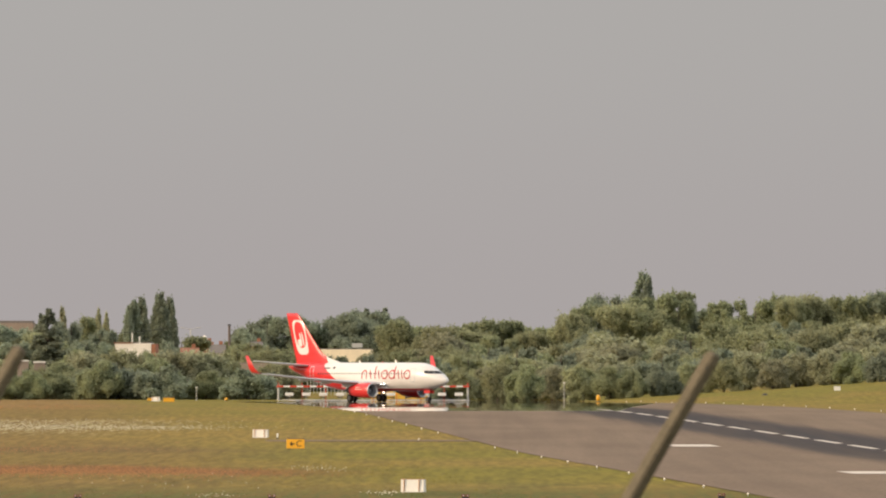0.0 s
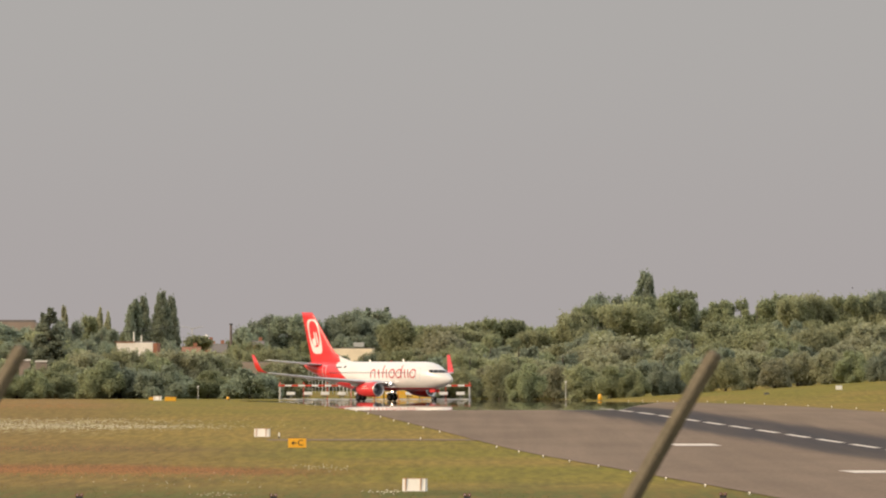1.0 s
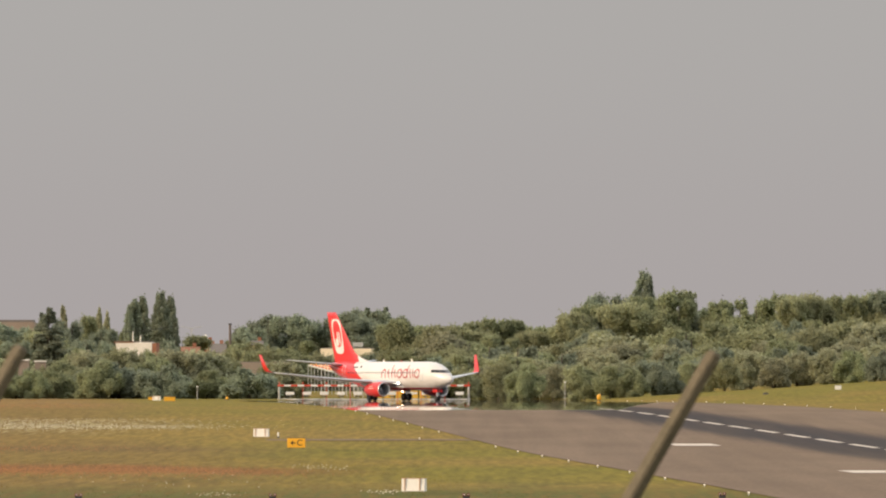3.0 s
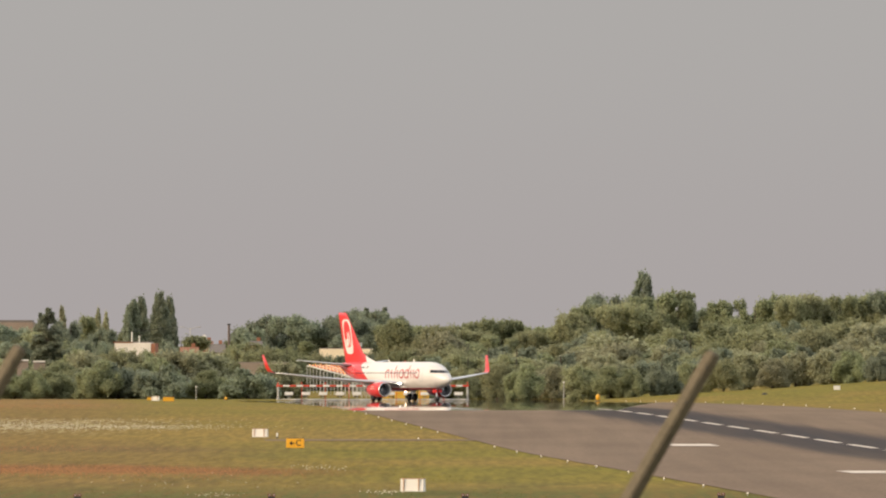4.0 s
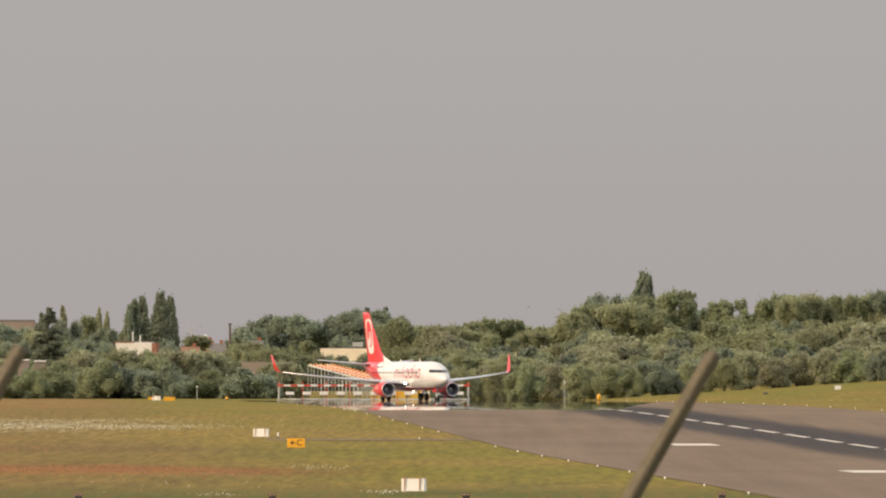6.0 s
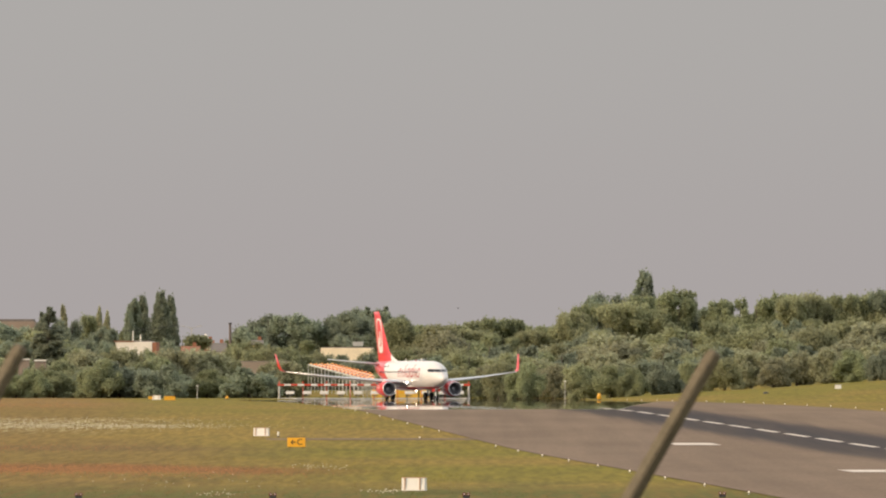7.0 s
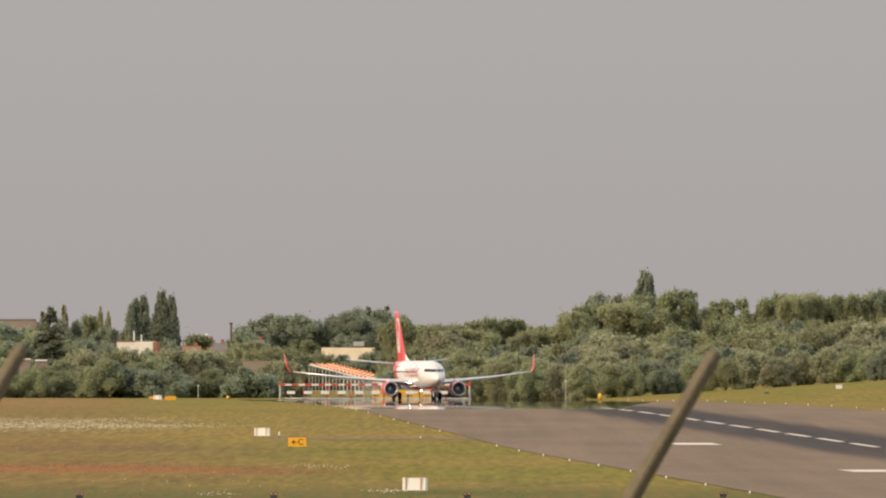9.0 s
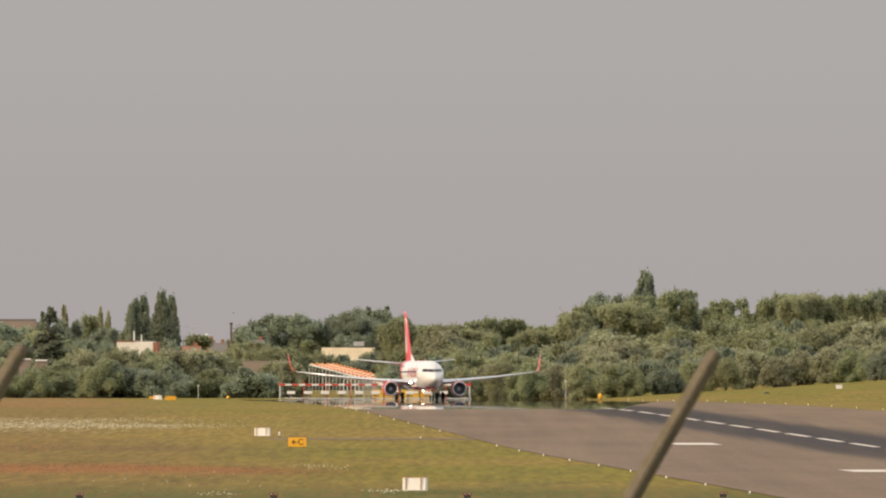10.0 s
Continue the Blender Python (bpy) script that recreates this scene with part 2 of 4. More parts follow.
PALEWALL = mat("pale_wall", (0.75, 0.70, 0.62), rough=0.85, var=0.12, scale=0.6)
ROOFGREY = mat("roof_felt", (0.16, 0.14, 0.125), rough=0.9, var=0.2, scale=0.8)
TILE = mat("roof_tile", (0.25, 0.115, 0.065), rough=0.85, var=0.2, scale=1.2)
SOOT = mat("sooty_brick", (0.13, 0.10, 0.085), rough=0.9, var=0.2, scale=1.2)
DULL = mat("dull_brown_cladding", (0.27, 0.215, 0.17), rough=0.85, var=0.15, scale=0.5)
BRICK = mat("brick_wall", (0.30, 0.13, 0.075), rough=0.9, var=0.2, scale=1.2)
FEATHER = mat("dark_feathers", (0.02, 0.02, 0.02), rough=0.8)
# leaf colours lightened well past real foliage to stand in for distance haze
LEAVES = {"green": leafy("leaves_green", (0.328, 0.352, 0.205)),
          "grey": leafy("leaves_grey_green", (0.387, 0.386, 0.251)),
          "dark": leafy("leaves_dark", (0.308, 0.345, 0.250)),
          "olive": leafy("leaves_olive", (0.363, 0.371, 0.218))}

# ---- helpers of shape


def part(name, bm, material, parent=None, label="", smooth=False, at=None):
    me = bpy.data.meshes.new(name)
    if smooth:
        for f in bm.faces:
            f.smooth = True
    bm.to_mesh(me)
    bm.free()
    for m in (material if isinstance(material, (list, tuple)) else [material]):
        me.materials.append(m)
    ob = new(name, me)
    if parent:
        ob.parent = parent
    if at is not None:
        ob.matrix_basis = at
    if label:
        tagged(ob, label)
    return ob


def thing(name, m, label, category, group="", kind=""):
    ob = new(name)
    ob.empty_display_size = 0.2
    ob.matrix_basis = m
    return tagged(ob, label, category, group, kind)


def box(sx, sy, sz, at=(0, 0, 0), bevel=0.0, bm=None):
    """A box centred at 'at' with softened edges."""
    b = bmesh.new()
    bmesh.ops.create_cube(b, size=1.0, matrix=Matrix.Translation(at) @ Matrix.Diagonal((sx, sy, sz, 1)))
    if bevel:
        bmesh.ops.bevel(b, geom=b.edges[:], offset=bevel, segments=2, affect="EDGES", profile=0.6)
    return merge(bm, b) if bm else b


def merge(bm, other):
    me = bpy.data.meshes.new("tmp")
    other.to_mesh(me)
    other.free()
    bm.from_mesh(me)
    bpy.data.meshes.remove(me)
    return bm


def rod(a, b, r0, r1=None, n=10, bm=None):
    """A tapered round bar from a to b."""
    a, b = Vector(a), Vector(b)
    r1 = r0 if r1 is None else r1
    t = (b - a).to_track_quat("Z", "Y").to_matrix().to_4x4()
    o = bmesh.new()
    bmesh.ops.create_cone(o, cap_ends=True, segments=n, radius1=r0, radius2=max(r1, 1e-4), depth=(b - a).length,
                          matrix=Matrix.Translation((a + b) / 2) @ t)
    return merge(bm, o) if bm else o


def loft(rings, caps=True):
    """Skin over rings of equally many points."""
    bm = bmesh.new()
    vs = [[bm.verts.new(p) for p in r] for r in rings]
    n = len(rings[0])
    for a, b in zip(vs, vs[1:]):
        for i in range(n):
            bm.faces.new((a[i], a[(i + 1) % n], b[(i + 1) % n], b[i]))
    if caps:
        bm.faces.new(vs[0][::-1])
        bm.faces.new(vs[-1])
    bmesh.ops.recalc_face_normals(bm, faces=bm.faces[:])
    return bm


def spin(profile, axis="X", n=28, caps=False):
    """A body of revolution from (along, radius) pairs."""
    rings = []
    for a, r in profile:
        ring = []
        for i in range(n):
            c, s = math.cos(2 * math.pi * i / n) * r, math.sin(2 * math.pi * i / n) * r
            ring.append((a, c, s) if axis == "X" else (c, a, s) if axis == "Y" else (c, s, a))
        rings.append(ring)
    return loft(rings, caps)


def foil(x_le, chord, thick, n=8):
    """A section of a wing in (x, offset) with the nose at x_le, running aft."""
    up, dn = [], []
    for i in range(n + 1):
        f = (1 - math.cos(math.pi * i / n)) / 2
        h = 5 * thick * (0.2969 * math.sqrt(f) - 0.126 * f - 0.3516 * f * f + 0.2843 * f ** 3 - 0.1015 * f ** 4)
        up.append((x_le - f * chord, h * chord))
        dn.append((x_le - f * chord, -h * chord * 0.8))
    return up + dn[-2:0:-1]


# ---- terrain
PROFILE = [(-400, 5.3), (20, 5.3), (60, 4.5), (110, 4.2), (260, 0.25), (1400, 0.25), (1650, 0.78), (1960, 1.38),
           (2150, 1.40), (2450, 1.08), (2860, 0.30), (3100, 0.05), (3600, 0.0), (4900, 0.0)]


def height(x, y):
    """The ground's height: a long rise before the far end, a grassy bank beyond the runway's right-hand edge."""
    z = PROFILE[-1][1]
    for (a, za), (b, zb) in zip(PROFILE, PROFILE[1:]):
        if a <= y <= b:
            f = (y - a) / (b - a)
            z = za + (zb - za) * f
            break
    u = x + LEAN * y
    s = min(max((y - 2100) / 500, 0), 1)
    g = min(max((u - 89) / 36, 0), 1.3)
    return z + s * s * (3 - 2 * s) * g * 2.35


def smooth_height(x, y):
    w = 70.0 if y > 1000 else 15.0
    return sum(height(x, y + w * k / 4) * c for k, c in zip((-4, -3, -2, -1, 0, 1, 2, 3, 4), (1, 2, 3, 4, 5, 4, 3, 2, 1))) / 25


def sheet(name, material, xs, ys, lift=0.0, skew=True, label="", category="", kind="structure", parent=None):
    verts = [((x - LEAN * y if skew else x), y) for y in ys for x in xs]
    verts = [(x, y, smooth_height(x, y) + lift) for x, y in verts]
    n = len(xs)
    faces = [(j * n + i, j * n + i + 1, (j + 1) * n + i + 1, (j + 1) * n + i) for j in range(len(ys) - 1) for i in range(n - 1)]
    me = bpy.data.meshes.new(name)
    me.from_pydata(verts, [], faces)
    me.materials.append(material)
    for f in me.polygons:
        f.use_smooth = True
    ob = new(name, me)
    if parent:
        ob.parent = parent
    return tagged(ob, label, category, "", kind)


def lin(a, b, n):
    return [a + (b - a) * i / n for i in range(n + 1)]


GX = [-2500, -900, -400, -200, -120] + lin(-80, 84, 20) + lin(88, 136, 16)[0:] + [150, 200, 320, 600, 1200, 2600]
GY = lin(-400, 0, 8) + lin(20, 300, 28)[0:] + lin(340, 1300, 24) + lin(1320, 3200, 94) + lin(3300, 4900, 10)
sheet("ground", GRASS, GX, GY, label="mown airfield grass, dry straw and green", category="grass")
sheet("runway", ASPHALT, lin(37.6, 87.5, 16), lin(420, 1300, 22) + lin(1320, 2900, 79), 0.03,
      label="brownish asphalt runway with dark tyre marks", category="runway")
# asphalt added past the runway end so its mirror darkens the grass strip
sheet("mirage_extension", ASPHALT, lin(47.0, 87.5, 12), lin(2900, 3080, 9), 0.03, label="mirror-smooth asphalt extended past the runway end for the mirage", category="runway")
sheet("taxiway", ASPHALT, [22.0, 29.0, 37.6], lin(1518, 1534, 4), 0.025, label="narrow asphalt taxiway joining the runway", category="taxiway")


def on(u, y, lift=0.0):
    """A place on the ground u metres across the runway's frame."""
    x = u - LEAN * y
    return x, y, smooth_height(x, y) + lift

# ---- the aircraft: nose towards +X, right wing towards -Y, wheels on z = 0, the main gear under the origin
HULL = [(16.60, 2.98, 0.05, 0.05), (16.45, 2.99, 0.27, 0.27), (16.1, 3.02, 0.52, 0.52), (15.5, 3.09, 0.83, 0.83), (14.8, 3.19, 1.10, 1.10),
        (14.2, 3.28, 1.32, 1.29), (13.5, 3.40, 1.60, 1.49), (12.9, 3.46, 1.76, 1.63), (12.0, 3.50, 1.93, 1.79), (10.6, 3.52, 2.0, 1.88), (8.0, 3.52, 2.0, 1.88),
        (4.0, 3.52, 2.0, 1.88), (0.0, 3.52, 2.0, 1.88), (-3.6, 3.52, 2.0, 1.88), (-5.4, 3.60, 1.94, 1.85), (-7.4, 3.80, 1.76, 1.72),
        (-9.4, 4.07, 1.51, 1.52), (-11.4, 4.34, 1.22, 1.24), (-13.2, 4.60, 0.92, 0.92), (-14.6, 4.82, 0.62, 0.60), (-15.6, 4.98, 0.34, 0.30),
        (-15.9, 5.02, 0.2, 0.18)]


def hull_at(x):
    for (a, *p), (b, *q) in zip(HULL, HULL[1:]):
        if b <= x <= a:
            f = (x - a) / (b - a)
            return [i + (j - i) * f for i, j in zip(p, q)]
    return HULL[-1][1:]


def skin(x, z, side, lift=0.012):
    """A place on the hull's side at the height z, and the angle by which the hull leans there."""
    c, hh, hw = hull_at(x)
    k = max(-0.99, min(0.99, (z - c) / hh))
    y = hw * math.sqrt(1 - k * k) + lift
    return Vector((x, side * y, z)), math.degrees(math.asin(k)) * 0.95


def stroke(points, r, closed=False, n=6):
    """A flat rounded band along points in the X-Z plane, a centimetre thick."""
    bm = bmesh.new()
    fine = []
    for p, q in zip(points, list(points[1:]) + ([points[0]] if closed else [])):
        k = max(1, int(math.dist(p, q) / 0.12))
        fine += [(p[0] + (q[0] - p[0]) * i / k, p[1] + (q[1] - p[1]) * i / k) for i in range(k)]
    pts = [Vector((p[0], 0, p[1])) for p in (fine if closed else fine + [points[-1]])]
    m = len(pts)
    rings = []
    for i, p in enumerate(pts):
        a = pts[(i - 1) % m] if closed or i else p
        b = pts[(i + 1) % m] if closed or i < m - 1 else p
        d = (b - a).normalized()
        s = Vector((-d.z, 0, d.x)) * r
        rings.append([bm.verts.new(p + s + Vector((0, o, 0))) for o in (-0.006, 0.006)] + [bm.verts.new(p - s + Vector((0, o, 0))) for o in (0.006, -0.006)])
    pairs = list(zip(rings, rings[1:])) + ([(rings[-1], rings[0])] if closed else [])
    for a, b in pairs:
        for i in range(4):
            bm.faces.new((a[i], a[(i + 1) % 4], b[(i + 1) % 4], b[i]))
    if not closed:
        bm.faces.new(rings[0][::-1])
        bm.faces.new(rings[-1])
    bmesh.ops.recalc_face_normals(bm, faces=bm.faces[:])
    return bm


def arc(cx, cz, rx, rz, a0, a1, n=18):
    return [(cx + rx * math.cos(radians(a0 + (a1 - a0) * i / n)), cz + rz * math.sin(radians(a0 + (a1 - a0) * i / n))) for i in range(n + 1)]


def wrap(bm, side, lift=0.012):
    """Lays a flat shape in X-Z on the hull's side."""
    for v in bm.verts:
        p, _ = skin(v.co.x, v.co.z, side, lift + v.co.y)
        v.co = p
    return bm


def wing(side):
    """One half of the wing, with a raked chord at the root, seen from tip to root."""
    rows = []
    for lat, le, chord, z, th in ((1.2, 5.9, 8.0, 2.35, 0.13), (1.9, 5.3, 7.5, 2.42, 0.13), (5.8, 3.0, 4.7, 2.78, 0.115), (11.0, 0.05, 3.15, 3.26, 0.105),
                                  (16.4, -3.05, 1.75, 3.92, 0.10), (17.0, -3.45, 1.5, 4.0, 0.09)):
        rows.append([(x, side * lat, z + h) for x, h in foil(le, chord, th)])
    return loft(rows)


def winglet(side):
    rows = []
    for lat, le, chord, z in ((17.0, -3.45, 1.5, 4.0), (17.28, -3.75, 1.42, 4.12), (17.48, -4.05, 1.3, 4.38), (17.62, -4.4, 1.15, 4.82), (17.9, -5.35, 0.6, 6.5)):
        flat = min(max((z - 4.0) / 0.5, 0), 1)
        rows.append([(x, side * (lat - h * flat), z + h * (1 - flat)) for x, h in foil(le, chord, 0.085)])
    return loft(rows)


def stabiliser(side):
    rows = []
    for lat, le, chord, z in ((0.5, -10.5, 4.3, 5.05), (3.8, -12.6, 2.9, 5.38), (7.1, -14.7, 1.5, 5.75)):
        rows.append([(x, side * lat, z + h) for x, h in foil(le, chord, 0.09)])
    return loft(rows)


def fin():
    rows = []
    for z, le, te, th in ((5.0, -4.0, -14.4, 0.045), (5.62, -5.6, -14.55, 0.045), (6.2, -7.8, -14.72, 0.05), (6.8, -9.1, -14.9, 0.06), (7.6, -9.9, -15.15, 0.07), (10.0, -12.0, -15.85, 0.075),
                          (12.1, -13.85, -16.5, 0.075), (12.52, -14.35, -16.6, 0.06)):
        rows.append([(x, h, z) for x, h in foil(le, le - te, th)])
    return loft(rows)


def tyre(r, w):
    return spin([(-w / 2, r * 0.55), (-w / 2, r * 0.86), (-w * 0.36, r * 0.97), (0, r), (w * 0.36, r * 0.97), (w / 2, r * 0.86), (w / 2, r * 0.55)], "Y", 24)


def rim(r, w):
    bm = spin([(-w * 0.42, 0.02), (-w * 0.42, r * 0.3), (-w * 0.3, r * 0.42), (-w * 0.46, r * 0.56), (w * 0.46, r * 0.56), (w * 0.3, r * 0.42), (w * 0.42, r * 0.3), (w * 0.42, 0.02)], "Y", 18, True)
    for i in range(6):
        a = math.pi * i / 3
        box(r * 0.09, w * 0.96, r * 0.09, (math.cos(a) * r * 0.36, 0, math.sin(a) * r * 0.36), 0, bm)
    return bm


WHEELS = []


def build_aircraft():
    plane = thing("airliner", pose(0, 0, 0), "white and red twin-engined airliner turning onto the runway", "aircraft")
    rings = [[(x, hw * math.cos(2 * math.pi * i / 40), c + hh * math.sin(2 * math.pi * i / 40)) for i in range(40)] for x, c, hh, hw in HULL]
    hull = part("fuselage", loft(rings), LIVERY, plane, "white fuselage with red tail and belly", True)
    part("belly_fairing", loft([[(x, w * math.cos(a), 2.05 + h * math.sin(a)) for a in [2 * math.pi * i / 24 for i in range(24)]]
                                for x, w, h in ((6.6, 0.8, 0.25), (5.2, 1.7, 0.55), (3.5, 2.05, 0.68), (-1.5, 2.05, 0.68), (-3.4, 1.5, 0.5), (-4.8, 0.6, 0.2))]),
         LIVERY, plane, smooth=True)
    part("fin", fin(), LIVERY, plane, "red tail fin with a pale oblong emblem", True)
    for side in (-1, 1):
        w = part("wing", wing(side), WINGGREY, plane, "grey swept wing", True)
        part("winglet", winglet(side), RED, w, "red blended winglet", True)
        part("leading_edge", loft([[(le + 0.05 + 0.09 * math.cos(a) * s, side * lat, z + 0.12 * s * math.sin(a)) for a in [2 * math.pi * i / 10 for i in range(10)]]
                                   for lat, le, z, s in ((2.2, 5.1, 2.46, 1.5), (5.8, 2.98, 2.79, 1.2), (11.0, 0.03, 3.27, 0.9), (16.9, -3.4, 3.99, 0.5))]), METAL, w, "bright metal slat edge", True)
        for lat, x, z, ln in ((3.0, -0.6, 2.2, 3.0), (7.2, -0.9, 2.72, 2.6), (10.3, -2.1, 3.1, 2.2)):
            part("flap_fairing", loft([[(x + ln * (f - 0.5), side * lat + 0.17 * s * math.cos(a), z + 0.24 * s * math.sin(a)) for a in [2 * math.pi * i / 10 for i in range(10)]]
                                       for f, s in ((0, 0.1), (0.25, 0.8), (0.6, 1.0), (0.9, 0.6), (1, 0.1))]), WINGGREY, w, smooth=True)
        part("stabiliser", stabiliser(side), WINGGREY, plane, "grey horizontal tailplane", True)
        # engine
        ex, ey, ez = 6.2, side * 4.83, 1.62
        eng = part("engine_nacelle", spin([(-4.1, 0.72), (-3.6, 0.84), (-2.2, 1.02), (-1.0, 1.08), (-0.25, 1.06), (-0.02, 1.0)], "X", 32), RED, plane, "red engine cowling", True, pose(ex, ey, ez))
        part("intake_lip", spin([(-0.06, 1.005), (0.06, 0.985), (0.1, 0.93), (0.04, 0.86), (-0.35, 0.80), (-0.9, 0.79)], "X", 32), METAL, eng, "polished metal intake lip", True)
        for o, ln in ((0.0, 1.5), (0.28, 0.9)):
            bar = bmesh.new()
            rows = [[bar.verts.new((-2.4 + ln * i / 6, side * 1.075 * math.cos(q), 1.075 * math.sin(q))) for q in (0.1 + o, 0.2 + o)] for i in range(7)]
            for p, q in zip(rows, rows[1:]):
                bar.faces.new((p[0], q[0], q[1], p[1]))
            bmesh.ops.solidify(bar, geom=bar.faces[:], thickness=0.012)
            part("cowling_bar", bar, WHITE, eng, "pale lettering bar")
        part("fan_disc", spin([(-0.88, 0.80), (-0.9, 0.78), (-0.92, 0.02)], "X", 32, True), DARK, eng)
        bl = bmesh.new()
        for i in range(24):
            a = 2 * math.pi * i / 24
            b = bmesh.new()
            bmesh.ops.create_cube(b, size=1, matrix=pose(-0.82, 0, 0, math.degrees(a)) @ Matrix.Translation((0, 0, 0.5)) @ pose(0, 0, 0, 0, 0, 38) @ Matrix.Diagonal((0.02, 0.12, 0.56, 1)))
            merge(bl, b)
        part("fan_blades", bl, FAN, eng, "grey fan blades")
        part("spinner", spin([(-0.35, 0.01), (-0.5, 0.1), (-0.85, 0.24)], "X", 18), WINGGREY, eng, smooth=True)
        part("exhaust_core", spin([(-3.4, 0.72), (-4.5, 0.5), (-5.1, 0.34), (-5.8, 0.03)], "X", 24, True), DARK, eng, smooth=True)
        part("pylon", loft([[(x, y, z) for x, y, z in ((xa, -w2, za), (xa, w2, za), (xa, w2, zb), (xa, -w2, zb))]
                            for xa, w2, za, zb in ((-1.2, 0.05, 0.9, 1.1), (-2.4, 0.2, 0.85, 1.32), (-4.6, 0.16, 0.5, 1.25), (-6.2, 0.05, 0.75, 1.1))]), WINGGREY, eng)
        # main gear: two wheels on one leg
        part("gear_leg", rod((0, side * 2.86, 0.55), (0.1, side * 2.6, 2.3), 0.13, 0.16), METAL, plane, "main gear strut")
        part("gear_door", box(1.1, 0.06, 1.15, (0.0, side * 3.18, 1.75), 0.02), WINGGREY, plane)
        for off in (-0.43, 0.43):
            h = part("wheel", tyre(0.56, 0.40), RUBBER, plane, "black main wheel", True, pose(0, side * 2.86 + off, 0.56))
            part("rim", rim(0.56, 0.40), HUB, h)
            WHEELS.append((h, (0, side * 2.86 + off, 0.56), 0.56))
        # wing root landing light and strobe glass
        ll = part("landing_light", spin([(0.0, 0.13), (0.03, 0.11), (0.04, 0.01)], "X", 14, True), LAMPWHITE if side < 0 else GLASS, plane, "lit landing light" if side < 0 else "unlit landing light", False, pose(5.45, side * 2.05, 2.50))
        part("lamp_housing", spin([(-0.1, 0.13), (-0.1, 0.16), (0.24, 0.16), (0.24, 0.14), (0.0, 0.14)], "X", 14), WINGGREY, ll)
        part("navigation_light", box(0.22, 0.05, 0.1, (-3.6, side * 17.15, 4.08), 0.02), GLASS, plane)
    # nose gear
    part("nose_leg", rod((12.6, 0, 0.4), (12.45, 0, 2.0), 0.09, 0.11), METAL, plane, "nose gear strut")
    for side in (-1, 1):
        h = part("nose_wheel", tyre(0.345, 0.2), RUBBER, plane, "small black nose wheel", True, pose(12.6, side * 0.2, 0.345))
        part("rim", rim(0.345, 0.2), HUB, h)
        WHEELS.append((h, (12.6, side * 0.2, 0.345), 0.345))
        part("nose_gear_door", box(1.2, 0.04, 0.42, (12.7, side * 0.40, 1.42), 0.015), RED, plane)
    part("taxi_light", spin([(0.0, 0.11), (0.03, 0.1), (0.04, 0.01)], "X", 14, True), GLASS, plane, "unlit taxi light", False, pose(12.72, 0, 1.45))
    part("lower_beacon", spin([(-0.09, 0.12), (0.06, 0.08), (0.1, 0.02)], "Z", 14, True), LAMPRED, plane, "lit belly lamp", True, pose(3.4, 0, 1.33, 180))
    part("upper_beacon", spin([(-0.05, 0.12), (0.08, 0.1), (0.14, 0.02)], "Z", 14, True), RED, plane, "", True, pose(3.2, 0, 5.54))
    for x, hgt in ((6.0, 0.42), (-1.4, 0.35)):
        part("antenna", loft([[(x + a, b, 5.50 + z) for a, b in ((0.2 * s - z * 0.4, 0), (-z * 0.4, 0.02), (-0.25 * s - z * 0.4, 0), (-z * 0.4, -0.02))] for s, z in ((1, 0), (0.5, hgt))]), WHITE, plane)
    # flight deck glass: three panes a side wrapped round the nose

    def brow(theta, z):
        lo_r, hi_r = 0.0, 3.5
        for _ in range(40):
            r = (lo_r + hi_r) / 2
            x, y = 13.0 + r * math.cos(theta), r * math.sin(theta)
            c, hh, hw = hull_at(x)
            if (y / hw) ** 2 + ((z - c) / hh) ** 2 < 1 and x < 16.6:
                lo_r = r
            else:
                hi_r = r
        r = lo_r + 0.02
        return 13.0 + r * math.cos(theta), r * math.sin(theta), z + 0.012

    for side in (-1, 1):
        for t0, t1 in ((0.8, 27.0), (28.2, 52), (53.4, 82)):
            bm = bmesh.new()
            grid = []
            for i in range(8):
                th = radians(t0 + (t1 - t0) * i / 7)
                zb = 3.95 + 0.10 * max(0.0, (math.degrees(th) - 50) / 50)
                zt = 4.33 + 0.06 * math.sin(th) - 0.10 * max(0.0, (math.degrees(th) - 75) / 25)
                grid.append([bm.verts.new([q * (side if k == 1 else 1) for k, q in enumerate(brow(th, zb + (zt - zb) * j / 4))]) for j in range(5)])
            for i in range(7):
                for j in range(4):
                    bm.faces.new((grid[i][j], grid[i + 1][j], grid[i + 1][j + 1], grid[i][j + 1]))
            bmesh.ops.recalc_face_normals(bm, faces=bm.faces[:])
            part("cockpit_window", bm, GLASS, plane, "dark cockpit window", True)
    # cabin windows
    pane = bmesh.new()
    bmesh.ops.create_circle(pane, cap_ends=True, segments=10, radius=0.135, matrix=pose(0, 0, 0, 90))
    for v in pane.verts:
        v.co.x *= 0.72
    ext = bmesh.ops.extrude_face_region(pane, geom=pane.faces[:])
    for v in ext["geom"]:
        if isinstance(v, bmesh.types.BMVert):
            v.co.y -= 0.02
    bmesh.ops.recalc_face_normals(pane, faces=pane.faces[:])
    first = None
    for side in (-1, 1):
        for i in range(37):
            x = 10.0 - i * 0.508
            p, lean = skin(x, 3.98, side, 0.014)
            m = pose(*p, lean * side)
            if first is None:
                first = part("cabin_window", pane, GLASS, plane, "", False, m)
            else:
                w = new("cabin_window", first.data)
                w.parent = plane
                w.matrix_basis = m
